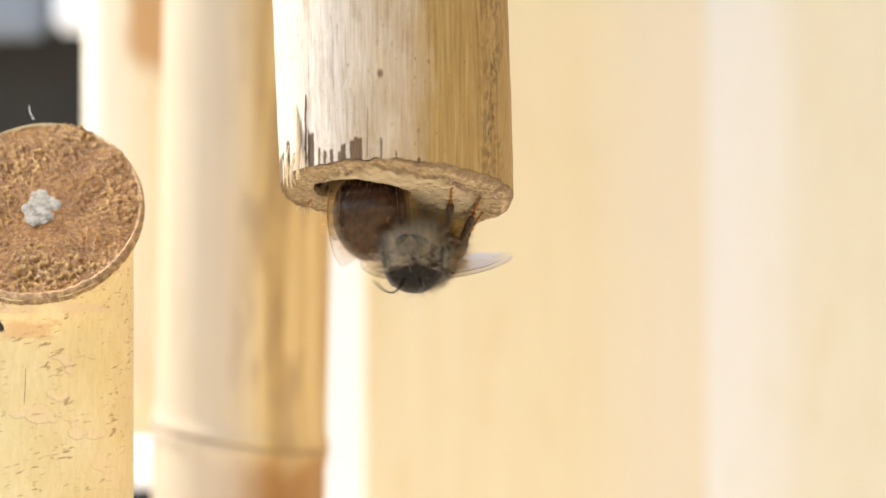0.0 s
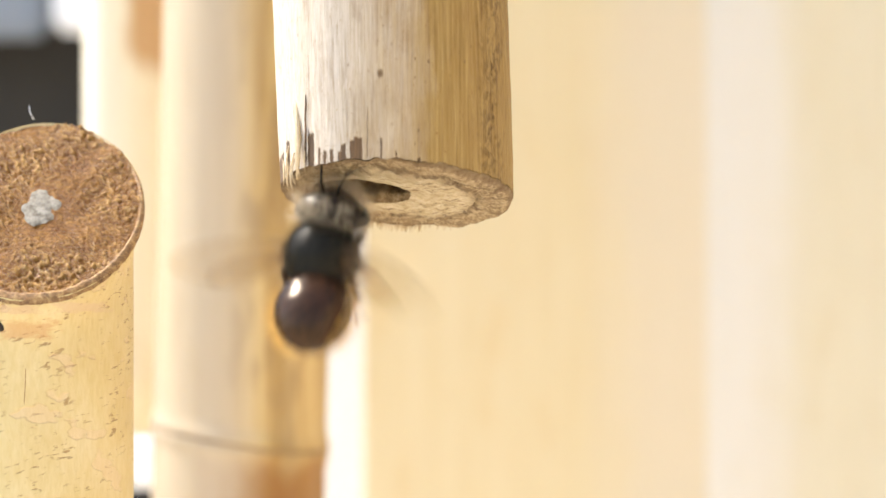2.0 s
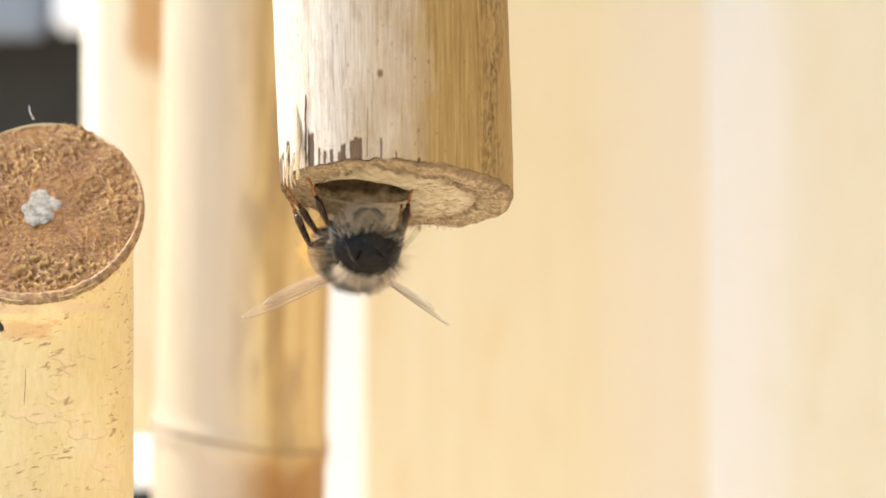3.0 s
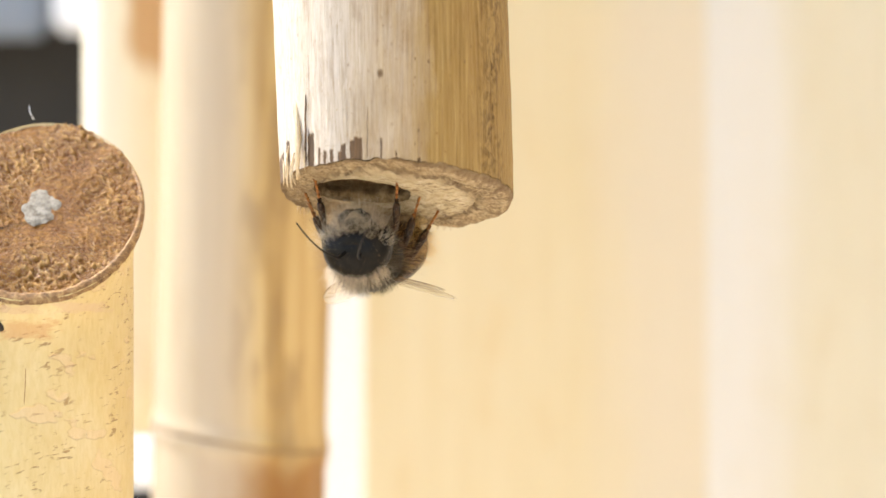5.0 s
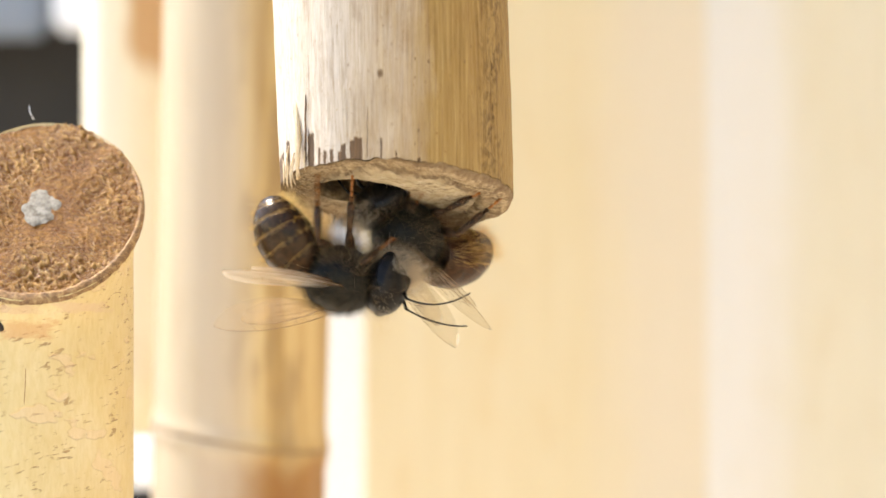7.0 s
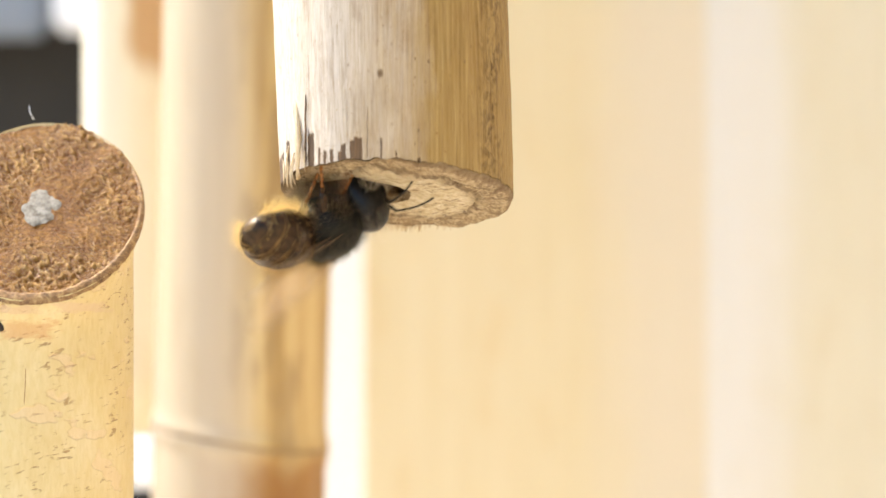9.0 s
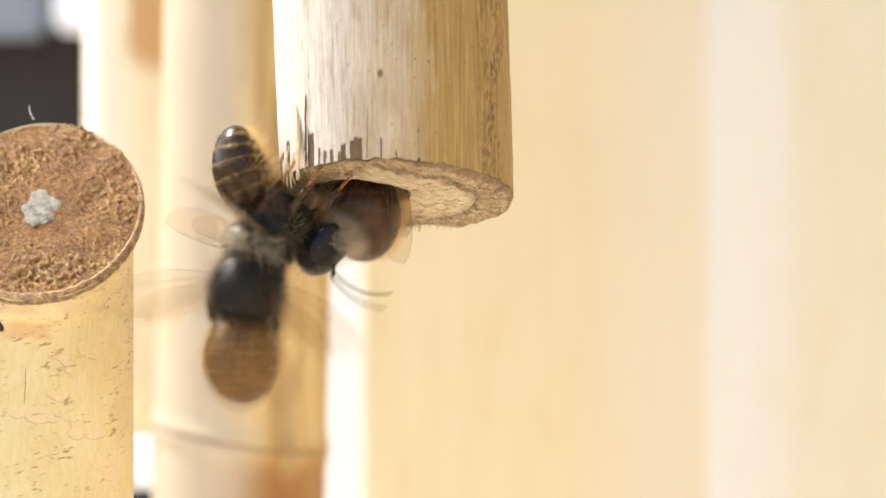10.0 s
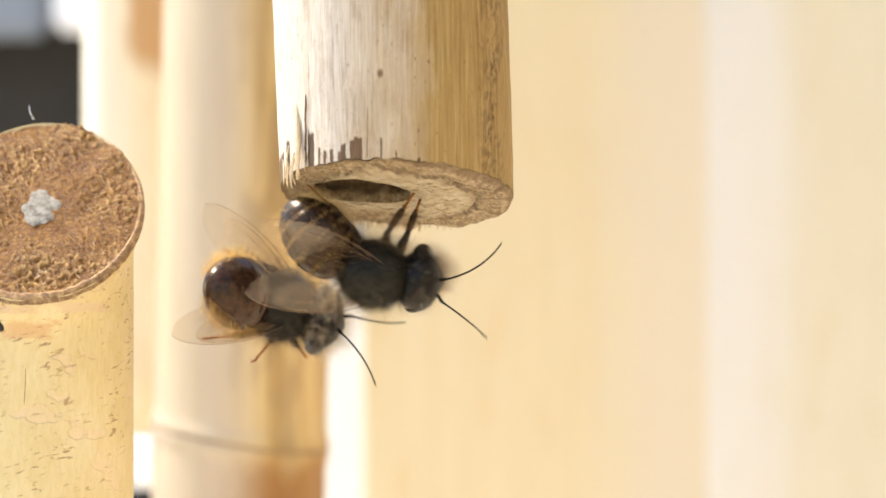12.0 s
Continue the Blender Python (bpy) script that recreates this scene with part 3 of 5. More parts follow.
def hanging_reed():
    ob = thing("reed", REED_C, "weathered pale reed hanging, with a bored hole in its end", "reed")
    cols, rows = 220, 110
    height = BEAM_Z - REED_C.z
    verts, uvs = [], []
    for i in range(rows):
        f = (i / (rows - 1)) ** 2.2
        for j in range(cols):
            a = 2 * math.pi * j / cols
            c, s = math.cos(a), math.sin(a)
            bulge = 1 + 0.012 * noise.noise(Vector((c * 1.5, s * 1.5, 3.1))) + 0.004 * noise.noise(Vector((c * 9, s * 9, f * 3))) + 0.004 * noise.noise(Vector((c * 7, s * 7, f * 150)))
            r = REED_R * bulge * (1 - 0.010 * math.exp(-f * 60))
            x, y = r * c, r * s
            rag = 0.16 * MM * noise.noise(Vector((c * 9, s * 9, 0.3))) + 0.10 * MM * noise.noise(Vector((c * 40, s * 40, 1.3)))
            z0 = cut_z(x, y) + rag
            z = z0 + f * (height - z0)
            verts.append((x + REED_LEAN * z, y, z))
            uvs.append((j / cols, (z - z0) / MM))
    faces = grid_faces(rows, cols)
    me = mesh_of("skin", verts, faces, REED_SKIN)
    layer = me.uv_layers.new(name="cut")
    for loop in me.loops:
        layer.data[loop.index].uv = uvs[loop.vertex_index]
    part("skin", me, ob)
    def face_z(x, y, f, c, s):
        p = Vector((x / MM, y / MM, 0))
        rag = (0.16 * noise.noise(Vector((c * 9, s * 9, 0.3))) + 0.10 * noise.noise(Vector((c * 40, s * 40, 1.3)))) * max(0, 1 - 4 * f)
        dish = 0.28 * math.sin(math.pi * min(1, f * 1.6)) - 0.05
        rough = 0.22 * noise.noise(p * 0.9) + 0.13 * noise.noise(p * 2.6) + 0.08 * noise.noise(p * 6)
        sag = -0.62 * max(0.0, min(1.0, (c + 0.05) / 0.7)) * min(1.0, f / 0.10) ** 0.6 * (1 - 0.75 * f)
        turn = math.hypot(x, y) / REED_R + 0.05 * noise.noise(p * 0.5 + Vector((2, 7, 0)))
        seam = 0.45 * math.exp(-((turn - 0.70) / 0.022) ** 2) * min(1.0, max(0.0, 0.55 + 1.6 * noise.noise(Vector((c * 1.7 + 3, s * 1.7, 6.0)))))
        rag += sag + seam
        return cut_z(x, y) + (rag + dish * (0.6 + 0.6 * noise.noise(p * 0.4)) + rough * min(1, 6 * f + 0.2) * (1 - 0.8 * f ** 5)) * MM

    # cut end: from the ragged rim to the edge of the hole
    rings = 56
    verts = []
    for i in range(rings):
        f = i / (rings - 1)
        for j in range(cols):
            a = 2 * math.pi * j / cols
            c, s = math.cos(a), math.sin(a)
            bulge = (1 + 0.012 * noise.noise(Vector((c * 1.5, s * 1.5, 3.1)))) * 0.988
            ho = HOLE_R * (1 + 0.07 * noise.noise(Vector((c * 1.6, s * 1.6, 8.0))) + 0.05 * noise.noise(Vector((c * 5, s * 5, 5.0))) + 0.02 * noise.noise(Vector((c * 14, s * 14, 2.0))))
            ox, oy = REED_R * bulge * c, REED_R * bulge * s
            ix, iy = HOLE_X + ho * c, HOLE_Y + 0.80 * ho * s
            x, y = ox + (ix - ox) * f, oy + (iy - oy) * f
            verts.append((x + REED_LEAN * cut_z(x, y), y, face_z(x, y, f, c, s)))
    part("end_face", mesh_of("end_face", verts, [tuple(reversed(q)) for q in grid_faces(rings, cols)], REED_END), ob, "rough pale pith inside a brown rind")
    # bore
    verts, rows = [], 34
    for i in range(rows):
        f = (i / (rows - 1)) ** 2
        for j in range(cols):
            a = 2 * math.pi * j / cols
            c, s = math.cos(a), math.sin(a)
            ho = HOLE_R * (1 + 0.07 * noise.noise(Vector((c * 1.6, s * 1.6, 8.0))) + 0.05 * noise.noise(Vector((c * 5, s * 5, 5.0))) + 0.02 * noise.noise(Vector((c * 14, s * 14, 2.0))))
            x, y = HOLE_X + ho * c, HOLE_Y + 0.80 * ho * s
            w = 1 + 0.03 * noise.noise(Vector((c * 2, s * 2, f * 12))) * min(1, f * 8) + 0.42 * min(1, max(0, f * 32 - (0.35 if s < 0.2 else 0.62 + 0.25 * noise.noise(Vector((c * 4, s * 4, 1.0))))) / 0.5) * min(1, (1 - f) * 6)
            z = face_z(x, y, 1.0, c, s) + f * 0.032
            verts.append((HOLE_X + (x - HOLE_X) * w * (1 if i < rows - 1 else 0.05) + REED_LEAN * z, HOLE_Y + (y - HOLE_Y) * w * (1 if i < rows - 1 else 0.05), z))
    part("bore", mesh_of("bore", verts, [tuple(reversed(q)) for q in grid_faces(rows, cols)], BORE), ob, "dark bored tunnel")
    # splinters of skin lifted at one side
    rng = random.Random(5)

    def sliver(x0, v0, v1, wide, lift, bend):
        pts, rad = [], []
        for i in range(9):
            f = i / 8
            x = x0 + bend * math.sin(f * 2.6)
            xl = (x - 703) * UNIT
            y = -math.sqrt(max(0, REED_R ** 2 - min(abs(xl), REED_R * 0.995) ** 2)) - lift * MM * (0.15 + f) * math.sin(math.pi * min(1, f * 0.9))
            z = (342 - (v0 + (v1 - v0) * f)) * UNIT
            pts.append((xl, y - 0.05 * MM, z))
            rad.append(wide * MM * (0.25 + math.sin(math.pi * (0.08 + 0.86 * f))))
        v, fa = tube(pts, rad, 6)
        v = [Vector((q.x, q.y, q.z)) for q in v]
        return mesh_of("splinter", v, fa, FIBRE)

    for args in ((532, 178, 322, 0.15, 0.5, 3), (517, 262, 334, 0.07, 0.35, -4), (543, 240, 322, 0.05, 0.45, -8), (505, 285, 330, 0.06, 0.3, 3), (527, 275, 337, 0.06, 0.6, -6), (538, 268, 332, 0.04, 0.5, -14), (511, 270, 327, 0.04, 0.25, 5), (549, 262, 306, 0.045, 0.3, -3)):
        part("splinter", sliver(*args), ob, "lifted sliver of reed skin")
    # dark strips for the shadowed gap beside the long splinter, and a hairline split farther round
    for u0, v0, v1, wide in ((541, 176, 300, 0.06), (650, 200, 286, 0.014), (546, 236, 300, 0.035)):
        pts = []
        for i in range(9):
            v = v0 + (v1 - v0) * i / 8
            z = (342 - v) * UNIT
            xl = front_x(u0 + 0.6 * math.sin(i * 1.9)) * MM
            pts.append((xl, -math.sqrt(max(0, REED_R ** 2 - (xl - REED_LEAN * z) ** 2)) * 0.998, z))
        part("split", mesh_of("split", *tube(pts, [0.01 * MM] + [wide * MM] * 7 + [0.02 * MM], 6), RIND_DARK), ob, "dark strip for a split and its shade in the reed skin")
    # frayed fibres along the far rim
    frays = []
    for i in range(130):
        a = rng.gauss(0.52, 0.09) * math.pi if i % 3 else rng.uniform(0.28 * math.pi, 0.84 * math.pi)
        x, y = REED_R * 0.985 * math.cos(a), REED_R * 0.985 * math.sin(a)
        n = rng.uniform(0.05, 0.55) * MM
        p = Vector((x, y, cut_z(x, y) + 0.15 * MM))
        q = p + Vector((rng.uniform(-0.12, 0.12) * MM, rng.uniform(-0.1, 0.1) * MM, -n - 0.15 * MM))
        frays.append(tube([p, (p + q) / 2 + Vector((rng.uniform(-0.05, 0.05) * MM, 0, 0)), q], [0.065 * MM, 0.055 * MM, 0.025 * MM], 4))
    tagged(part("frayed_fibre", mesh_of("frayed_fibre", *joined(frays), FIBRE), ob, "short torn fibres on the rim"), kind="stuff")
    return ob


hanging_reed()


# ---- the cut stick ----
STICK_C = place(72, 366, 2)
STICK_R = 164 * UNIT


def stick():
    ob = thing("stick", (STICK_C.x, STICK_C.y, FLOOR_Z), "smooth yellow twig with an oblique brown cut top", "stick")
    zc = STICK_C.z - FLOOR_Z
    cols, rows = 200, 90
    slope, skew = 0.885, -0.06

    def edge(a):
        c, s = math.cos(a), math.sin(a)
        r = STICK_R * 1.115 * (1 + 0.012 * noise.noise(Vector((c * 1.6, s * 1.6, 9))))
        return r * c, r * s

    def top(x, y):
        return zc + slope * y + skew * x

    verts = []
    for i in range(rows):
        f = (i / (rows - 1)) ** 0.45
        for j in range(cols):
            a = 2 * math.pi * j / cols
            ex, ey = edge(a)
            zt = top(ex, ey) - 0.12 * MM
            z = f * zt
            below = (zt - z) / MM
            g = (1 + 0.115 * math.exp(-(below / 1.3) ** 2)) / 1.115
            g *= 1 + 0.006 * noise.noise(Vector((math.cos(a) * 2, math.sin(a) * 2, z * 150)))
            verts.append((ex * g, ey * g, z))
    part("bark", mesh_of("bark", verts, grid_faces(rows, cols), BARK), ob)
    # rim of bark round the cut
    verts = []
    for i in range(8):
        f = i / 6
        for j in range(cols):
            a = 2 * math.pi * j / cols
            ex, ey = edge(a)
            q = 1.006 - (0.05 - 0.03 * max(0.0, math.sin(a))) * f * f + 0.004 * noise.noise(Vector((math.cos(a) * 20, math.sin(a) * 20, f * 2)))
            z = top(ex * q, ey * q) + (-0.35 - 0.9 * (i == 7) + 0.42 * math.sin(f * math.pi * 0.5) - 0.3 * max(0.0, math.sin(a)) + 0.10 * noise.noise(Vector((math.cos(a) * 4, math.sin(a) * 4, 4))) + 0.07 * noise.noise(Vector((math.cos(a) * 17, math.sin(a) * 17, 4)))) * MM
            verts.append((ex * q, ey * q, z))
    part("bark_rim", mesh_of("bark_rim", verts, grid_faces(8, cols), RIND), ob, "dark brown torn rim of bark")
    # rough sawn face
    rings, cols = 130, 520
    verts, heights = [], []
    for i in range(rings):
        f = 0.006 + 0.994 * i / (rings - 1)
        for j in range(cols):
            a = 2 * math.pi * j / cols
            ex, ey = edge(a)
            grown = f * (0.958 + 0.034 * max(0.0, math.sin(a)))
            x, y = ex * grown, ey * grown
            p = Vector((x / MM, y / MM, 0))
            core = min(1.0, max(0.0, (p.length - 0.9) / 1.6))
            busy = core * min(1.0, max(0.4, 0.75 + 1.0 * noise.noise(p * 0.33 + Vector((5, 2, 0)))))
            wide = Vector((p.x * 0.8 + p.y * 0.25, p.y * 1.25, 0))
            peak = max(0, noise.noise(wide * 3.2 + Vector((3, 1, 0)))) ** 0.8 * 0.5 + max(0, noise.noise(wide * 5.6)) * 0.36 + 0.16 * noise.noise(p * 10)
            h = 0.24 * noise.noise(p * 0.5) + 0.16 * noise.noise(p * 1.1) + busy * peak - 0.22
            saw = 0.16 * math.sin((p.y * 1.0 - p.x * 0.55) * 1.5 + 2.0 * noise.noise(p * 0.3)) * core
            # bump height, which the end-grain colour reads to lighten the peaks
            heights.append(busy * peak)
            verts.append((x, y, top(x, y) + (0.58 * h + 0.8 * saw - 0.04) * MM))
    verts.append((0, 0, top(0, 0)))
    fs = grid_faces(rings, cols) + [(j, len(verts) - 1, (j + 1) % cols) for j in range(cols)]
    me = mesh_of("end_grain", verts, fs, END_GRAIN)
    fuzz = me.attributes.new("peak", "FLOAT", "POINT")
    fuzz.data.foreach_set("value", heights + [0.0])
    part("end_grain", me, ob, "rough brown sawn wood")
    verts = []
    for i in range(12):
        f = i / 11
        for j in range(40):
            a = 2 * math.pi * j / 40
            r = f * 1.12 * MM * (1 + 0.34 * noise.noise(Vector((math.cos(a) * 1.3, math.sin(a) * 1.3, 2))) + 0.14 * noise.noise(Vector((math.cos(a) * 4, math.sin(a) * 4, 5))))
            x, y = r * math.cos(a), r * math.sin(a) * 1.05
            p = Vector((x / MM, y / MM, 0))
            verts.append((x, y, top(x, y) + (0.12 * math.sqrt(max(0, 1 - f * f)) + 0.07 * noise.noise(p * 2.2) - 0.13) * MM))
    part("pith", mesh_of("pith", verts, grid_faces(12, 40), PITH_WHITE), ob, "white spongy pith")
    # bud scar, a thin crack under it, and a hair on the rim
    scar = place(13, 578, 2 - STICK_R / MM * 0.94) - ob.location
    bx, by, bz = scar.x, -STICK_R * 0.95, scar.z
    v, f = ball((0, 0, 0), 0.75 * MM, 0.22 * MM, 0.33 * MM, 10, 16)
    v = [Vector((q.x * 1.0 + bx, q.y + by + 0.25 * q.x, q.z * (1.2 - q.x / MM * 0.5) + bz - 0.25 * q.x)) for q in v]
    part("bud_scar", mesh_of("bud_scar", v, f, BUD), ob, "dark brown bud scar")
    line = place(44, 640, 2 - STICK_R / MM) - ob.location
    pts = [(line.x + 0.04 * MM * math.sin(i), -STICK_R * 0.992, line.z - 0.55 * i * MM) for i in range(6)]
    v, f = tube(pts, [0.01 * MM] + [0.035 * MM] * 4 + [0.01 * MM], 5)
    part("crack", mesh_of("crack", v, f, RIND), ob)
    p0 = place(60, 212, 6) - ob.location
    p1 = place(52, 186, 6) - ob.location
    v, f = tube([p0, p0.lerp(p1, 0.5) + Vector((-0.12 * MM, 0, 0)), p1], [0.035 * MM, 0.03 * MM, 0.012 * MM], 5)
    part("loose_fibre", mesh_of("loose_fibre", v, f, WHITE_WALL), ob)
    return ob


stick()


# ---- bees ----
WING = wing_material()
VEIN = chitin_material("brown_vein", (0.10, 0.06, 0.03), (0.20, 0.12, 0.06), 0.5)
EYE_MAT = chitin_material("black_eye", (0.004, 0.004, 0.004), (0.010, 0.009, 0.009), 0.22, 0.16)
BLACK = chitin_material("black_chitin", (0.004, 0.0035, 0.003), (0.012, 0.010, 0.008), 0.30, 0.12)
THORAX = chitin_material("dark_olive_chitin", (0.007, 0.006, 0.004), (0.022, 0.019, 0.012), 0.40, 0.12)
LEG = chitin_material("brown_black_leg", (0.012, 0.008, 0.005), (0.07, 0.035, 0.015), 0.35)
FOOT = chitin_material("rusty_foot", (0.14, 0.05, 0.015), (0.35, 0.15, 0.045), 0.45)
ABDOMEN_BROWN = chitin_material("glossy_amber_abdomen", (0.014, 0.0065, 0.004), (0.045, 0.019, 0.009), 0.22, 0.3, (1.0, 0.82, 0.60))
ABDOMEN_AMBER = chitin_material("amber_abdomen", (0.05, 0.024, 0.008), (0.17, 0.088, 0.028), 0.3, 0.25, (1.0, 0.82, 0.60))
ABDOMEN = chitin_material("glossy_brown_abdomen", (0.010, 0.006, 0.0035), (0.038, 0.019, 0.009), 0.22, 0.28, (1.0, 0.82, 0.60))
MEMBRANE = chitin_material("tan_band", (0.06, 0.034, 0.010), (0.17, 0.10, 0.032), 0.35)
HAIR_GREY = hair_material("cream_grey_hair", (0.26, 0.19, 0.11), (0.56, 0.46, 0.32))
HAIR_WHITE = hair_material("white_face_hair", (0.66, 0.58, 0.45), (0.92, 0.87, 0.77))
HAIR_GOLD = hair_material("golden_hair", (0.82, 0.64, 0.30), (0.95, 0.84, 0.54))
HAIR_PALE_GOLD = hair_material("pale_gold_hair", (0.50, 0.35, 0.12), (0.80, 0.64, 0.34))
HAIR_RUST = hair_material("rusty_gold_hair", (0.82, 0.57, 0.20), (0.95, 0.79, 0.42))
HAIR_TAN = hair_material("tan_face_hair", (0.22, 0.15, 0.07), (0.50, 0.38, 0.22))
HAIR_OLIVE = hair_material("olive_grey_hair", (0.05, 0.040, 0.024), (0.17, 0.14, 0.085))
HAIR_DARK = hair_material("dark_brown_hair", (0.014, 0.009, 0.005), (0.060, 0.040, 0.022))


def furred(rng, samples, count, length, radius, mat, lean=Vector((-0.5, 0, 0)), keep=None):
    """Tapered three-sided hairs, rooted on samples of (point, normal)."""
    verts, faces = [], []
    made = 0
    while made < count:
        p, n = samples[rng.randrange(len(samples))]
        if keep and not keep(p, n, rng):
            made += 0.25
            continue
        made += 1
        way = (n + lean * rng.uniform(0.3, 1.1) + Vector([rng.gauss(0, 0.28) for _ in range(3)])).normalized()
        ln = length * rng.uniform(0.5, 1.15) * MM
        side = way.orthogonal().normalized()
        up = way.cross(side)
        p = p + Vector([rng.gauss(0, 0.05) * MM for _ in range(3)])
        k = len(verts)
        bend = Vector([rng.gauss(0, 0.10) for _ in range(3)]) * ln
        for j in range(3):
            a = 2 * math.pi * j / 3
            verts.append(p - way * 0.1 * MM + (side * math.cos(a) + up * math.sin(a)) * radius * MM)
        for j in range(3):
            a = 2 * math.pi * j / 3
            verts.append(p + way * ln * 0.55 + bend * 0.3 + (side * math.cos(a) + up * math.sin(a)) * radius * 0.75 * MM)
        verts.append(p + way * ln + bend)
        for j in range(3):
            q = (j + 1) % 3
            faces.append((k + j, k + q, k + 3 + q, k + 3 + j))
            faces.append((k + 3 + j, k + 3 + q, k + 6))
    return mesh_of("fur", verts, faces, mat)


def samples_of(me, rng, count=9000):
    """Random places on a mesh's faces, with the smooth normals there."""
    out = []
    polys = [p for p in me.polygons if p.area > 1e-12]
    heavy = list(np.cumsum([p.area for p in polys]))
    for poly in rng.choices(polys, cum_weights=heavy, k=count):
        ids = list(poly.vertices)[:3] if rng.random() < 0.5 else [poly.vertices[0], *list(poly.vertices)[-2:]]
        a, b = sorted((rng.random(), rng.random()))
        w = (a, b - a, 1 - b)
        p = sum((me.vertices[i].co * k for i, k in zip(ids, w)), Vector())
        n = sum((me.vertices[i].normal * k for i, k in zip(ids, w)), Vector())
        out.append((p, n.normalized()))
    return out


ABD_LEN, ABD_W = 5.1, 2.12


def abd_spine(f):
    """Centre and radius along the abdomen, 0 at the waist, 1 at the tip, in mm."""
    bend = 0.9 * f
    x = -ABD_LEN * math.sin(bend) / 0.9
    z = -ABD_LEN * (1 - math.cos(bend)) / 0.9 * 0.75
    r = ABD_W * (max(0.0, math.sin(math.pi * (0.07 + 0.93 * f) ** 0.85)) ** 0.42) if f < 1 else 0.0
    return x, z, max(r, 0.05)


def abd_ring(f, grow, cols, lo=0.0, hi=2 * math.pi):
    x, z, r = abd_spine(f)
    t = 0.9 * f
    out = []
    for j in range(cols):
        a = lo + (hi - lo) * j / (cols - 1)
        h = Vector((0, math.cos(a) * r * grow, math.sin(a) * r * grow * 0.88))
        out.append(Vector((x - h.z * math.sin(t) * 0.75, h.y, z + h.z * math.cos(t))) * MM)
    return out


LEG_SET = [("front", 1.05, 0.75, -1.45, 1.55, 2.9), ("middle", 0.05, 0.85, -1.55, 1.75, 3.3), ("hind", -1.05, 0.8, -1.35, 2.1, 3.9)]
HEAD_PIVOT = Vector((1.62, 0, -0.22)) * MM
ABD_PIVOT = Vector((-1.88, 0, -0.15)) * MM
HEAD_REACH, ABD_REACH = 2.75, 4.45


def wing_mesh(length, width, side, seed):
    """Membrane in the xy plane from the hinge along y, its stiff front edge towards x."""
    rows, cols = 26, 9
    verts = []
    for i in range(rows):
        f = i / (rows - 1)
        lead = 0.22 * width * math.sin(math.pi * f ** 0.9) + 0.05
        full = width * (0.10 + 0.95 * math.sin(math.pi * (0.04 + 0.92 * f ** 1.25)) ** 0.75) + 0.9 * f ** 6
        chord = full * math.sqrt(max(0.002, 1 - f ** 7))
        lead -= (full - chord) * 0.4
        for j in range(cols):
            g = j / (cols - 1)
            rip = 0.05 * math.sin(g * 9 + f * 5 + seed) * g
            verts.append(Vector((lead - chord * g, side * length * f, rip - 0.10 * g * math.sin(math.pi * f))) * MM)
    me = mesh_of("membrane", verts, grid_faces(rows, cols, False), WING)
    veins = []

    def vein(points, r0, r1):
        pts = []
        for f, g in points:
            i, j = f * (rows - 1), g * (cols - 1)
            pts.append(verts[min(rows - 1, round(i)) * cols + min(cols - 1, round(j))] + Vector((0, 0, 0.012 * MM)))
        n = len(pts)
        return tube(pts, [(r0 + (r1 - r0) * k / (n - 1)) * 0.36 * MM for k in range(n)], 5)

    veins.append(vein([(k / 12, 0.0) for k in range(13)], 0.075, 0.03))
    veins.append(vein([(k / 12, 0.25 - 0.0 * k) for k in range(10)], 0.05, 0.025))
    veins.append(vein([(0.08 + k / 14, 0.38 + 0.025 * k) for k in range(9)], 0.035, 0.02))
    veins.append(vein([(0.05 + k / 14, 0.6 + 0.03 * k) for k in range(8)], 0.035, 0.02))
    for f in (0.35, 0.52, 0.68):
        veins.append(vein([(f, 0.0), (f + 0.02, 0.25), (f - 0.02, 0.5), (f + 0.03, 0.72)], 0.03, 0.018))
    return me, [mesh_of("vein", *v, VEIN) for v in veins]


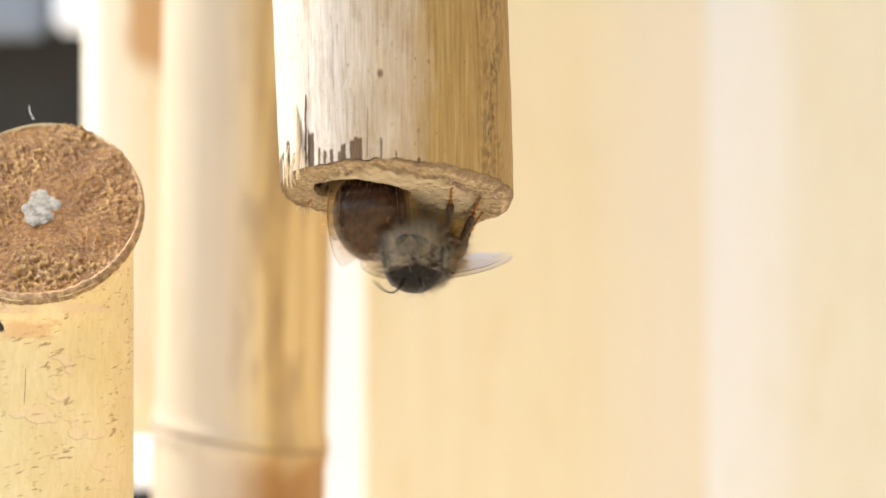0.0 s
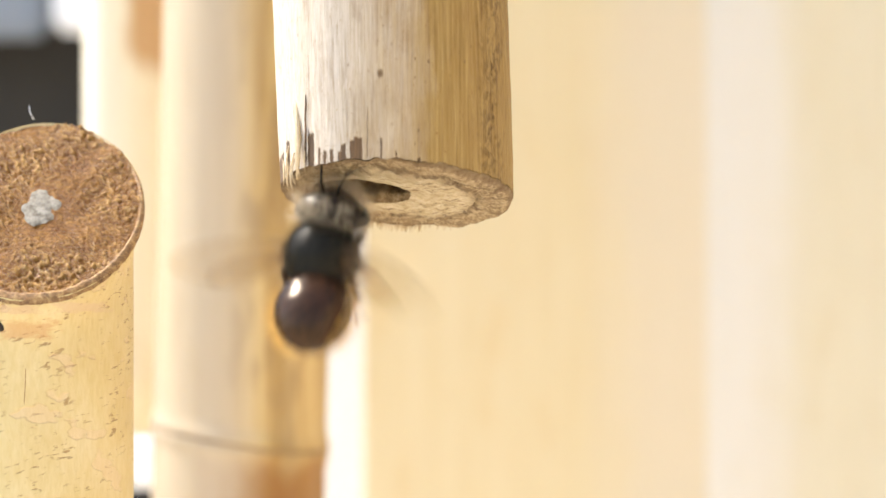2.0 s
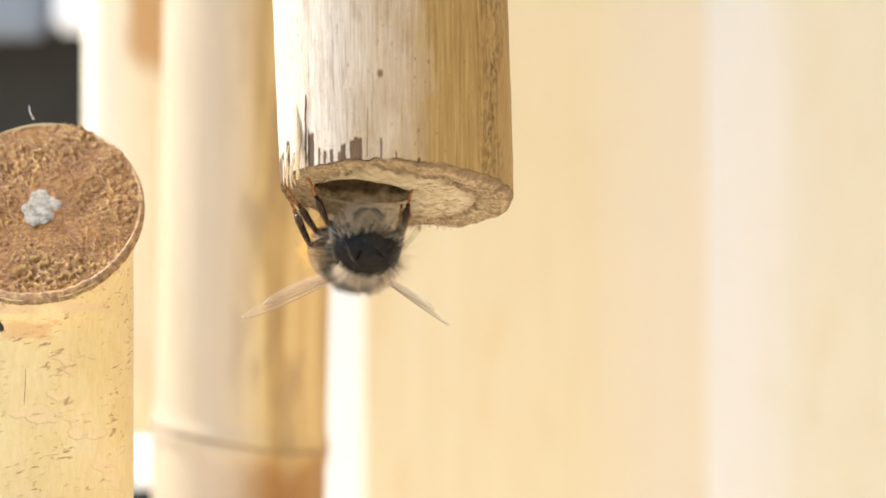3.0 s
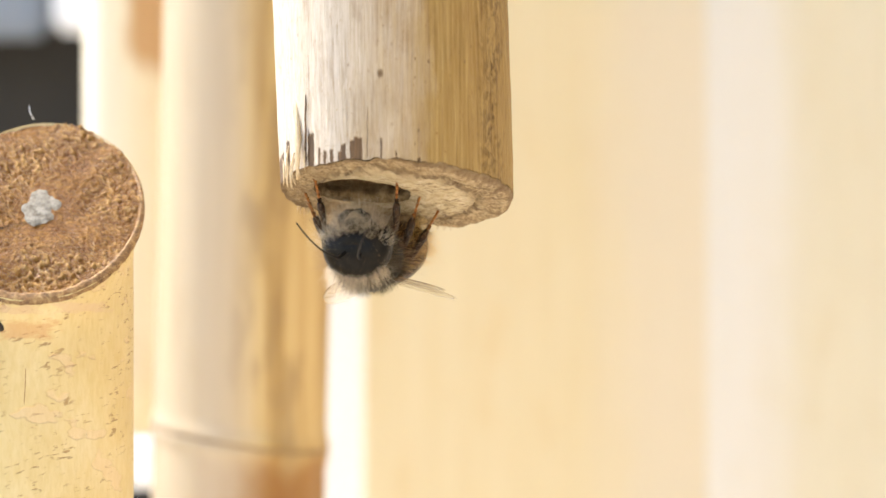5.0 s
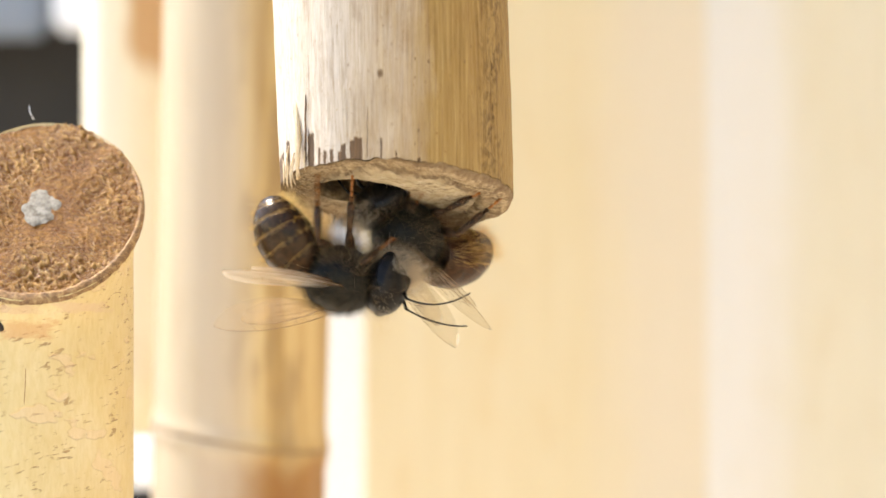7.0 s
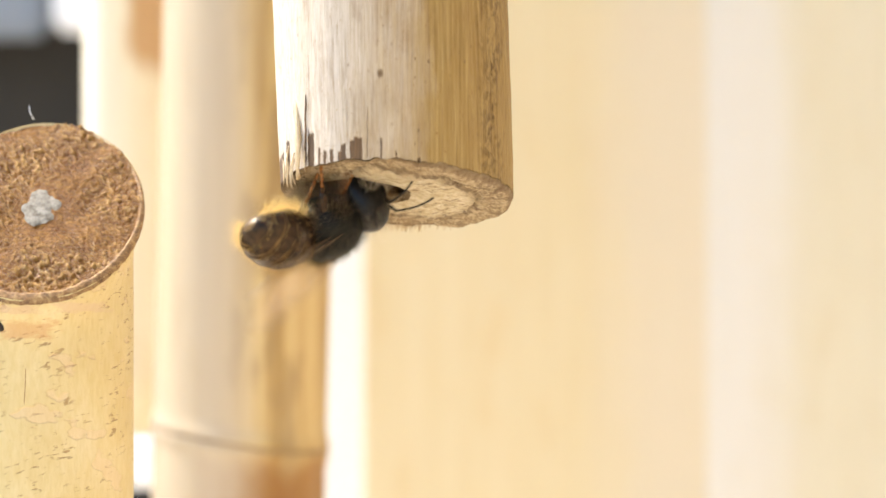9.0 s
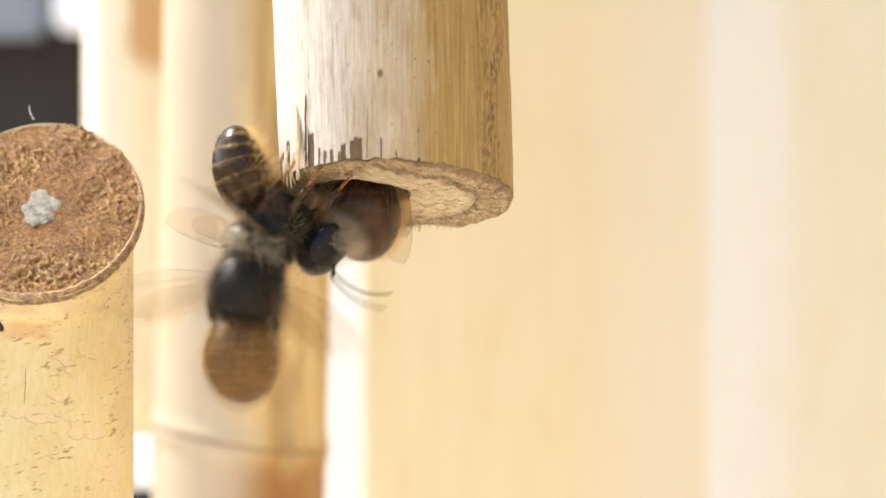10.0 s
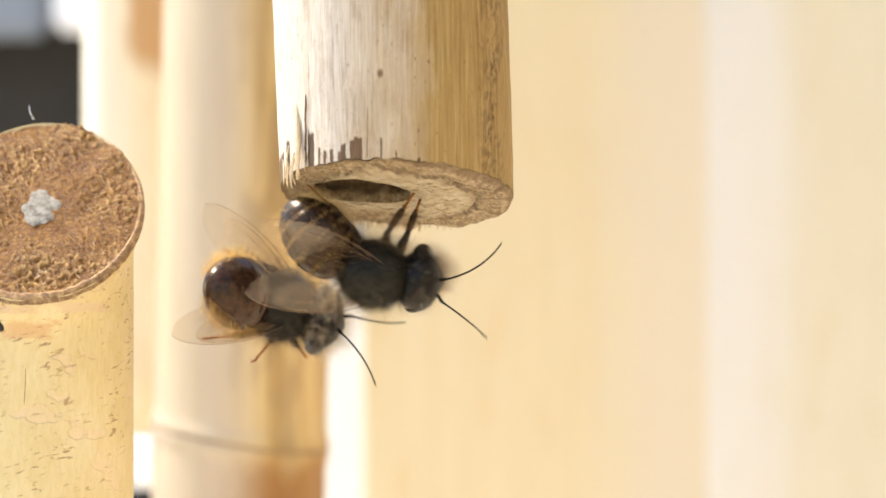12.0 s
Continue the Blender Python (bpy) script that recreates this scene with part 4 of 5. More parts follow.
def build_bee(name, label, hair, band, seed, wide=1.0):
    """A mason bee; x forward, z to its back, origin in the thorax."""
    rng = random.Random(seed)
    build = 0.92 if seed == 12 else 1.0
    ob = new(name)
    ob.empty_display_size = 0.002
    tagged(ob, label, "bee", "mason bees")
    moving = {"root": ob}
    shell = {12: ABDOMEN, 13: ABDOMEN_AMBER}.get(seed, ABDOMEN_BROWN)
    # thorax
    v, f = ball((0, 0, 0), 2.2 * MM, 2.15 * build * MM, 2.08 * build * MM, 26, 36)
    for q in v:
        q.z += 0.16 * MM * math.exp(-((q.x / MM + 1.25) / 0.5) ** 2) * max(0, q.z) / (1.8 * MM)
        q.z -= 0.10 * MM * math.exp(-((q.x / MM + 0.72) / 0.16) ** 2) * max(0, q.z) / (1.8 * MM)
        q *= 1 + 0.015 * lump(q / MM, 1.5, seed)
    thorax_me = mesh_of("thorax", v, f, THORAX)
    part("thorax", thorax_me, ob)
    sam = samples_of(thorax_me, rng)
    part("fur", furred(rng, sam, 6500, 1.55, 0.0045, hair, Vector((-0.35, 0, 0)), lambda p, n, r: (abs(n.y) < 0.6 and n.z < -0.1 and r.random() < (0.3 if seed == 11 else 0.7)) or (n.x > 0.72 and n.z < 0.45 and r.random() < 0.5) or (n.x < -0.75 and n.z > 0.2 and r.random() < 0.12) or (abs(n.y) > 0.80 and -0.3 < n.z < 0.3 and r.random() < (0.35 if seed == 12 else 0.15))), ob, "pale fuzz round the thorax")
    part("fur", furred(rng, sam, 2600, 0.5, 0.005, HAIR_DARK, Vector((-0.5, 0, 0)), lambda p, n, r: n.z > 0.0 or r.random() < 0.3), ob, "short dark hairs")
    part("fur", furred(rng, sam, 1500, 0.6, 0.004, HAIR_OLIVE, Vector((-0.6, 0, 0)), lambda p, n, r: n.z > 0.1 and (abs(n.y) > 0.35 or abs(n.x) > 0.5)), ob, "short olive grey hairs")
    # abdomen
    cols, rows = 40, 30
    verts = []
    for i in range(rows):
        verts += abd_ring(0.004 + 0.992 * i / (rows - 1), (0.985 if band else 0.97) * wide, cols)
    verts += abd_ring(1.0, 0.02, cols)
    faces = grid_faces(rows + 1, cols, False)
    ab = part("abdomen", mesh_of("abdomen", verts, faces, MEMBRANE if band else shell), ob, "", Matrix.Translation(ABD_PIVOT))
    moving["abdomen"] = ab
    ends = [0.0, 0.20, 0.38, 0.55, 0.71, 0.86, 0.985]
    for i in range(6):
        a, b = ends[i] + (0.016 if band and i else 0.0), ends[i + 1]
        verts = []
        for k in range(8):
            g = k / 7
            for j in range(34):
                ang = radians(-38 + 256 * j / 33)
                a2 = a + (0.03 * max(-0.3, noise.noise(Vector((ang * 2.3, i * 3.1, seed)))) if band and i else 0.0)
                verts += abd_ring(a2 + (b - a2) * g, (1.0 + 0.022 * g - 0.03 * (g > 0.99)) * wide, 2, ang, ang)[:1]
        me = mesh_of("tergite", verts, grid_faces(8, 34, False), shell)
        part("tergite", me, ab)
    coat = []
    for i in range(5000):
        f0 = 0.02 + 0.96 * rng.random()
        x, z, r = abd_spine(f0)
        p = abd_ring(f0, wide, 2, rng.uniform(0, 2 * math.pi))[0]
        coat.append((p, (p - Vector((x, 0, z)) * MM).normalized()))
    gold = HAIR_RUST if seed == 11 else HAIR_GOLD
    edge = 0.35 if seed == 11 else -0.25
    part("fur", furred(rng, coat, 1700 if seed == 11 else 2600, 1.0, 0.0044, gold, Vector((-0.3, 0, 0.15)), lambda p, n, r: (abs(n.y) > 0.62 and -0.76 < n.z < edge) or (p.x < -4.3 * MM and n.z < 0.3 and r.random() < 0.15)), ab, "fringe of golden hair")
    if band:
        bands = []
        for i in range(1, 6):
            x, z, r = abd_spine(ends[i] - 0.02)
            bands += [(p, (p - Vector((x, 0, z)) * MM).normalized()) for p in abd_ring(ends[i] - 0.02, 1.02 * wide, 160, radians(-20), radians(200))]
        part("fur", furred(rng, bands, 900, 0.40, 0.0040, HAIR_PALE_GOLD, Vector((-2.4, 0, 0))), ab, "pale gold bands of hair")
    # head
    v, f = ball((1.0 * MM, 0, 0), 1.32 * MM, 2.0 * build * MM, 1.80 * build * MM, 22, 32)
    for q in v:
        if q.x > 1.3 * MM and q.z < 0:
            q.x += 0.22 * MM * math.exp(-((q.y / MM) / 0.7) ** 2 - ((q.z / MM + 0.7) / 0.5) ** 2)
    head_me = mesh_of("head", v, f, BLACK)
    head = part("head", head_me, ob, "", Matrix.Translation(HEAD_PIVOT))
    moving["head"] = head
    hs = samples_of(head_me, rng, 6000)
    part("fur", furred(rng, hs, 5500 if band else 2600, 1.5, 0.0042, HAIR_WHITE, Vector((0.75, 0, -0.4)), lambda p, n, r: (n.x > 0.0 and abs(n.y) < 0.5 and n.z < -0.12) or (n.x < 0.2 and n.z < -0.6 and r.random() < 0.35)), head, "white tuft on the face")
    part("fur", furred(rng, hs, 160 if seed == 12 else 2400, 1.2, 0.0042, HAIR_WHITE, Vector((0.1, 0, 0.4)), lambda p, n, r: n.z > 0.45 and -0.5 < n.x < 0.5 and abs(n.y) < 0.75), head, "pale fuzz on the crown")
    part("fur", furred(rng, hs, 1300, 1.2, 0.0042, HAIR_WHITE, Vector((0.5, 0, -0.2)), lambda p, n, r: abs(n.y) > 0.55 and n.z < 0.0 and n.x > 0.1), head, "white fuzz on the cheeks")
    part("fur", furred(rng, hs, 260, 0.45, 0.0030, HAIR_TAN, Vector((0, 0, -0.3)), lambda p, n, r: n.x > 0.35 and abs(n.y) < 0.7), head, "thin tan hairs on the face")
    for side in (1, -1):
        v, f = ball((0, 0, 0), 0.66 * MM, 0.34 * MM, 1.30 * MM, 16, 22)
        m = Matrix.Translation(Vector((1.05, side * (2.0 * build - 0.3), 0.0)) * MM) @ pose(0, 0, 0, side * 12, 0, side * -20)
        part("eye", mesh_of("eye", v, f, EYE_MAT), head, "glossy black compound eye", m)
        jaw = [Vector((1.4, side * 0.8, -1.3)) * MM, Vector((1.8, side * 0.75, -1.7)) * MM, Vector((1.9, side * 0.32, -2.05)) * MM, Vector((1.8, side * 0.02, -2.12)) * MM]
        part("mandible", mesh_of("mandible", *tube(jaw, [0.28 * MM, 0.24 * MM, 0.16 * MM, 0.05 * MM], 8), BLACK), head)
        pts, rad = [], []
        scape = Vector((0.55, side * 0.35, 0.55))
        for k in range(5):
            pts.append(scape * (k / 4) * MM)
            rad.append(0.10 * MM)
        n = 26
        for k in range(1, n):
            g = k / (n - 1)
            pts.append((scape + Vector((4.1 * g - 0.9 * g * g, side * (1.1 * g + 0.5 * g * g), 0.2 * g - 1.7 * g * g))) * MM)
            rad.append((0.066 if k % 2 else 0.058) * MM * (1 - 0.25 * g))
        an = part("antenna", mesh_of("antenna", *tube(pts, rad, 7), BLACK), head, "long thin black feeler", Matrix.Translation(Vector((2.05, side * 0.35, 0.25)) * MM))
        moving["antenna", side] = an
    # legs
    for leg_name, hx, hy, hz, l1, l2 in LEG_SET:
        for side in (1, -1):
            hip = Vector((hx, side * hy, hz)) * MM
            v, f = tube([(0, 0, 0), (0, 0, -0.25 * l1 * MM), (0, 0, -0.6 * l1 * MM), (0, 0, -l1 * MM)], [0.22 * MM, 0.30 * MM, 0.27 * MM, 0.17 * MM], 9)
            lg = part("leg", mesh_of("leg", v, f, LEG), ob, "", Matrix.Translation(hip))
            tib = 0.52 * l2
            v1, f1 = tube([(0, 0, 0.05 * MM), (0, 0, -0.3 * tib * MM), (0, 0, -0.8 * tib * MM), (0, 0, -tib * MM)], [0.13 * MM, 0.20 * MM, 0.24 * MM, 0.17 * MM], 9)
            bit = []
            n = 5
            for k in range(n):
                a, b = tib + (l2 - tib) * k / n, tib + (l2 - tib) * (k + 0.93) / n
                w = (0.13 if k == 0 else 0.09)
                bit.append(tube([(0, 0, -a * MM), (0, 0, -(a + b) / 2 * MM), (0, 0, -b * MM)], [w * 0.7 * MM, w * MM, w * 1.05 * MM], 7))
            for s2 in (1, -1):
                bit.append(tube([(0, 0, -l2 * MM), (0.10 * MM, s2 * 0.10 * MM, -(l2 + 0.12) * MM), (0.2 * MM, s2 * 0.13 * MM, -(l2 + 0.05) * MM)], [0.04 * MM, 0.03 * MM, 0.008 * MM], 5))
            shin = part("shin", mesh_of("shin", *joined([(v1, f1)] + bit[:1]), LEG), lg, "", Matrix.Translation((0, 0, -l1 * MM)))
            foot_me = mesh_of("foot", *joined(bit), FOOT)
            foot = part("foot", foot_me, lg, "rusty jointed foot with claws", Matrix.Translation((0, 0, -l1 * MM)))
            pts = [(Vector((math.cos(a) * 0.2, math.sin(a) * 0.2, -tib * g)) * MM, Vector((math.cos(a), math.sin(a), -0.2))) for a in (0, 1, 2, 3, 4, 5) for g in (0.2, 0.35, 0.5, 0.65, 0.8, 0.95)]
            part("fur", furred(rng, pts, 110, 0.42, 0.006, hair, Vector((0, 0, -0.6))), lg, "", Matrix.Translation((0, 0, -l1 * MM)))
            moving["leg", leg_name, side] = lg
            moving["shin", leg_name, side] = [c for c in lg.children]
    # wings
    for side in (1, -1):
        for kind, ln, wd, x0, z0 in (("fore", 7.4, 2.5, 0.45, 1.25), ("hind", 5.3, 1.7, -0.15, 1.10)):
            me, vn = wing_mesh(ln, wd, side, seed + side)
            w = part("wing", me, ob, "clear veined " + kind + "wing", Matrix.Translation(Vector((x0, side * 1.25, z0)) * MM))
            for one in vn:
                part("vein", one, w)
            moving["wing", kind, side] = w
    return moving


# ---- what the bees do ----
FOOT_REST = {"front": (1.6, 1.7, -2.2), "middle": (0.1, 3.1, -1.9), "hind": (-1.9, 3.0, -1.9)}
FOOT_SPREAD = {"front": (1.9, 1.9, -0.6), "middle": (-1.0, 3.6, -0.3), "hind": (-3.4, 3.0, -0.3)}
FOOT_LOOSE = {"front": (1.3, 1.0, -1.4), "middle": (-0.6, 1.5, -1.9), "hind": (-2.6, 1.3, -1.6)}


def seen_way(dx, dz, reach, towards):
    """Unit direction with the given offset across and up (metres), made up to reach in mm by depth."""
    flat = math.hypot(dx, dz)
    r = reach * MM
    dy = -towards * math.sqrt(max(0.0, r * r - flat * flat))
    return Vector((dx, dy, dz)).normalized()


def limited(q, degrees):
    axis, angle = q.to_axis_angle()
    if angle > math.pi:
        axis, angle = -axis, 2 * math.pi - angle
    return Matrix.Rotation(min(angle, radians(degrees)), 4, axis)


def reed_hold(p):
    """Nearest place on the reed's end or side to take hold of."""
    q = p - REED_C
    rad = math.hypot(q.x, q.y)
    k = min(1.0, 0.95 * REED_R / max(rad, 1e-6))
    x, y = q.x * k, q.y * k
    hx, hr = x - HOLE_X, math.hypot(x - HOLE_X, y - HOLE_Y)
    if hr < HOLE_R * 1.1:
        g = HOLE_R * 1.1 / max(hr, 1e-6)
        x, y = HOLE_X + hx * g, HOLE_Y + (y - HOLE_Y) * g
    best = Vector((x, y, cut_z(x, y)))
    if rad > 0.9 * REED_R:
        k = REED_R / rad
        z = max(q.z, cut_z(q.x * k, q.y * k) + 0.6 * MM)
        side = Vector((q.x * k + REED_LEAN * z, q.y * k, z))
        if (side - q).length < (best - q).length:
            best = side
    return best + REED_C


def glide(ob, rows):
    """walk() with extra rows where a turn is large."""
    out = []
    for i, (t, m) in enumerate(rows):
        if out:
            t0, m0 = out[-1]
            turn = m0.to_quaternion().rotation_difference(m.to_quaternion()).angle
            turn = min(turn, 2 * math.pi - turn)
            n = min(int(turn / radians(70)) + 1, max(1, frame(t) - frame(t0)))
            for k in range(1, n):
                f = k / n
                q = m0.to_quaternion().slerp(m.to_quaternion(), f)
                out.append((t0 + (t - t0) * f, Matrix.LocRotScale(m0.translation.lerp(m.translation, f), q, None)))
        out.append((t, m))
    walk(ob, out)


def play(bee, rows, seed):
    """Key a bee and its parts from rows of body, head and abdomen places."""
    rng = random.Random(seed)
    root, heads, abds, wings = [], [], [], {}
    legs, shins, holds = {}, {}, {}
    for r in rows:
        t, (tu, tv, d), (hu, hv, hs), (au, av, asg), back, wing, grip = r
        k = 1 + d * MM / DIST
        centre = place(tu, tv, d)
        to_head = seen_way((hu - tu) * UNIT * k, (tv - hv) * UNIT * k, HEAD_REACH, hs)
        to_abd = seen_way((au - tu) * UNIT * k, (tv - av) * UNIT * k, ABD_REACH, asg)
        fwd = (to_head - 0.35 * to_abd).normalized()
        hint = Vector((back[0], -back[2], back[1]))
        up = (hint - fwd * hint.dot(fwd)).normalized()
        left = up.cross(fwd)
        rot = Matrix((fwd, left, up)).transposed()
        m = rot.to_4x4()
        m.translation = centre
        inv = m.inverted()
        root.append((t, m))
        q = Vector((1, 0, 0)).rotation_difference(inv.to_3x3() @ to_head)
        heads.append((t, Matrix.Translation(HEAD_PIVOT) @ limited(q, 40)))
        pivot = m @ ABD_PIVOT
        target = centre + to_abd * ABD_REACH * MM
        q = Vector((-2.42, 0, -0.45)).normalized().rotation_difference(inv.to_3x3() @ (target - pivot).normalized())
        abds.append((t, Matrix.Translation(ABD_PIVOT) @ limited(q, 85)))
        for name, hx, hy, hz, l1, l2 in LEG_SET:
            for side in (1, -1):
                key = (name, side)
                hip = Vector((hx, side * hy, hz)) * MM
                fx, fy, fz = FOOT_REST[name]
                goal = None
                if grip is True:
                    world_hip = m @ hip
                    reach = (l1 + l2) * 0.97 * MM
                    old = holds.get(key)
                    tip = hip + Vector((fx - hx * 0.2, side * fy, fz)) * MM
                    spot = reed_hold(m @ tip)
                    if old is not None and (old - spot).length < 2.0 * MM and (l2 - l1 + 0.3) * MM < (old - world_hip).length < reach:
                        goal = old
                    else:
                        if (l2 - l1 + 0.2) * MM < (spot - world_hip).length < reach:
                            goal = spot
                    holds[key] = goal
                if goal is None:
                    fx, fy, fz = FOOT_SPREAD[name] if grip == "spread" else FOOT_LOOSE[name]
                    local = hip + Vector((fx * 0.8 + rng.uniform(-0.2, 0.2), side * fy * 0.7, fz + rng.uniform(-0.2, 0.2))) * MM
                else:
                    local = inv @ goal
                line = local - hip
                dist = min(max(line.length, (l2 - l1 + 0.15) * MM), (l1 + l2) * 0.995 * MM)
                way = line.normalized()
                pole = Vector((0.15 if name == "front" else -0.35 if name == "hind" else 0.0, side * 0.9, 0.75))
                pole = (pole - way * pole.dot(way)).normalized()
                a, b = l1 * MM, l2 * MM
                ca = max(-1, min(1, (a * a + dist * dist - b * b) / (2 * a * dist)))
                thigh = way * ca + pole * math.sqrt(1 - ca * ca)
                knee = hip + thigh * a
                rq = Vector((0, 0, -1)).rotation_difference(thigh)
                lm = Matrix.Translation(hip) @ rq.to_matrix().to_4x4()
                sh = lm.inverted().to_3x3() @ (hip + way * dist - knee).normalized()
                sq = Vector((0, 0, -1)).rotation_difference(sh)
                legs.setdefault(key, []).append((t, lm))
                shins.setdefault(key, []).append((t, Matrix.Translation((0, 0, -a)) @ sq.to_matrix().to_4x4()))
    glide(bee["root"], root)
    glide(bee["head"], heads)
    glide(bee["abdomen"], abds)
    for key in legs:
        glide(bee[("leg", *key)], legs[key])
        for ob in bee[("shin", *key)]:
            glide(ob, shins[key])
    for side in (1, -1):
        sway = [(i * 0.25, Matrix.Translation(Vector((2.05, side * 0.35, 0.25)) * MM) @ pose(0, 0, 0, rng.uniform(-12, 12), rng.uniform(-26, 16), side * rng.uniform(-16, 18))) for i in range(49)]
        walk(bee["antenna", side], sway)
        for kind, x0, z0, lag in (("fore", 0.45, 1.25, 0), ("hind", -0.15, 1.10, 6)):
            hinge = Matrix.Translation(Vector((x0, side * 1.25, z0)) * MM)
            keys = []
            for i, r in enumerate(rows):
                t, wing = r[0], r[5]
                if wing == "fly":
                    stop = rows[i + 1][0] if i + 1 < len(rows) else t
                    n = max(1, round((stop - t) * FPS))
                    if stop - t > 0.5:
                        n = 1
                    for f in range(n):
                        beat = 34 if (frame(t) + f) % 2 else -30
                        keys.append((t + f / FPS, hinge @ pose(0, 0, 0, 0, 0, side * (14 + lag)) @ pose(0, 0, 0, side * beat, 0, 0)))
                else:
                    sweep, lift, pitch = wing if len(wing) == 3 else (*wing, -6)
                    keys.append((t, hinge @ pose(0, 0, 0, 0, 0, side * (sweep - lag)) @ pose(0, 0, 0, side * lift, pitch, 0)))
            glide(bee["wing", kind, side], keys)


FOLD, HALF, REST, OPEN = (76, 7), (52, 14, -18), (64, 8), (26, 24, -32)
DOWN, CAMW = (0.0, -1.0, 0.2), (0.0, -0.15, 1.0)


def motions():
    first, second, third = [], [], []

    def to(rows, t, body, head, tail, back=DOWN, wing=FOLD, grip=True):
        rows.append((t, body if len(body) == 3 else (*body, 0), head if len(head) == 3 else (*head, 0), tail if len(tail) == 3 else (*tail, 0), back, wing, grip))

    # first bee: backs out of the bore, hangs, flies off, comes back, crawls in and out again
    a = first
    to(a, 0.0, (650, 262, 0), (648, 189), (655, 372), CAMW, (82, 2))
    to(a, 0.1, (650, 280, 0), (648, 207), (645, 388), CAMW, (82, 2))
    to(a, 0.2, (652, 306, 0), (650, 232), (632, 418), CAMW)
    to(a, 0.3, (655, 312, 0), (645, 238), (671, 428), CAMW)
    to(a, 0.4, (650, 328, 0), (625, 262), (722, 436), CAMW)
    to(a, 0.5, (652, 340, 0), (612, 282), (750, 440), (0.2, 0.1, 1))
    to(a, 0.6, (655, 350, 0), (620, 285), (765, 455), (0.1, 0, 1))
    to(a, 0.7, (640, 360, 0), (618, 290), (750, 470), (0, 0, 1))
    to(a, 0.8, (648, 390, 0), (628, 318), (730, 500), CAMW, HALF)
    to(a, 0.9, (640, 402, 0), (625, 330), (728, 515), CAMW)
    to(a, 1.0, (632, 390, 0), (622, 318), (738, 535), CAMW)
    to(a, 1.1, (640, 450, 0), (622, 385), (735, 535), (-0.3, -0.4, 0.8))
    to(a, 1.2, (645, 448, 0), (600, 425), (745, 500), (-0.2, -0.8, 0.5))
    to(a, 1.3, (660, 440, 0), (597, 428), (770, 475), (0, -1, 0.2))
    to(a, 1.4, (625, 450, 0), (562, 438), (735, 470), (0, -1, 0.2))
    to(a, 1.5, (605, 455, 0), (550, 465, 1), (700, 455), (0, -1, 0.2), OPEN)
    to(a, 1.6, (350, 650, -2), (400, 605), (255, 715), (-0.4, 0.3, 1), "fly", False)
    to(a, 1.7, (150, 1050, -2), (200, 1100), (60, 980), (-0.4, 0.3, 1), "fly", False)
    to(a, 1.8, (430, 1220, -2), (460, 1140), (400, 1340), (-0.4, 0.3, 1), "fly", False)
    to(a, 1.9, (510, 860, -1), (525, 780), (490, 980), (-0.5, 0, 0.8), "fly", False)
    to(a, 2.0, (570, 452, -5), (580, 386), (556, 560, 1), (-0.3, 0, 1), "fly")
    to(a, 2.1, (570, 482, 0), (600, 470, 1), (535, 465, -1), (-0.2, -1, 0.2), OPEN)
    to(a, 2.2, (580, 455, 0), (632, 450, 1), (515, 405, -1), (0, -1, 0.2), HALF)
    to(a, 2.3, (580, 462, 0), (640, 455, 1), (492, 445, -1), (0, -1, 0.2), HALF)
    to(a, 2.4, (578, 455, 0), (640, 450, 1), (490, 425, -1), (0, -1, 0.2), HALF)
    to(a, 2.5, (570, 452, 0), (618, 462, 1), (492, 425, -1), (0, -1, 0.2), HALF)
    to(a, 2.6, (595, 452, 0), (632, 455, 1), (515, 420, -1), (0, -1, 0.2), HALF)
    to(a, 2.7, (592, 455, 0), (612, 455, 1), (540, 425, -1), DOWN, HALF)
    to(a, 2.8, (598, 455, 0), (615, 455, 1), (560, 430, -1), DOWN, HALF)
    to(a, 2.9, (635, 460, 0), (655, 455, 1), (590, 430, -1), DOWN, HALF)
    to(a, 3.0, (636, 455, 0), (650, 440, 1), (600, 440, -1), DOWN, OPEN)
    to(a, 3.1, (632, 460, 0), (638, 445, 1), (600, 440, -1), DOWN, OPEN)
    to(a, 3.2, (612, 462, 0), (612, 450, 1), (590, 430, -1), DOWN, REST)
    to(a, 3.7, (628, 460, 0), (622, 450, 1), (630, 432, -1), DOWN, REST)
    to(a, 4.3, (648, 460, 0), (640, 452, 1), (670, 435, -1), DOWN, REST)
    to(a, 4.8, (660, 462, 0), (650, 458, 1), (695, 440, -1), DOWN, REST)
    to(a, 4.9, (662, 458, 0), (655, 450, 1), (700, 438, -1), DOWN, REST)
    to(a, 5.0, (650, 455, 0), (636, 442, 1), (695, 438, -1), DOWN, REST)
    to(a, 5.1, (650, 455, 0), (638, 442, 1), (698, 435, -1), DOWN, REST)
    to(a, 5.2, (655, 450, 0), (645, 438, 1), (700, 435, -1), DOWN, REST)
    to(a, 5.3, (645, 450, 0), (632, 425, 1), (700, 435, -1), DOWN, REST)
    to(a, 5.4, (695, 475, 0), (670, 455, 1), (730, 440, -1), (0, -1, 0.4), HALF)
    to(a, 5.5, (700, 470, 0), (705, 462, 1), (725, 440, -1), (0.1, -1, 0.6), OPEN)
    to(a, 5.6, (745, 470, 0), (795, 470, 1), (710, 440, -1), (0.2, -1, 0.3), HALF)
    to(a, 5.7, (765, 470, 0), (818, 472, 1), (715, 440, -1), (0.1, -1, 0.2), HALF)
    to(a, 5.8, (800, 465, 0), (810, 455, 1), (790, 440, -1), DOWN, OPEN)
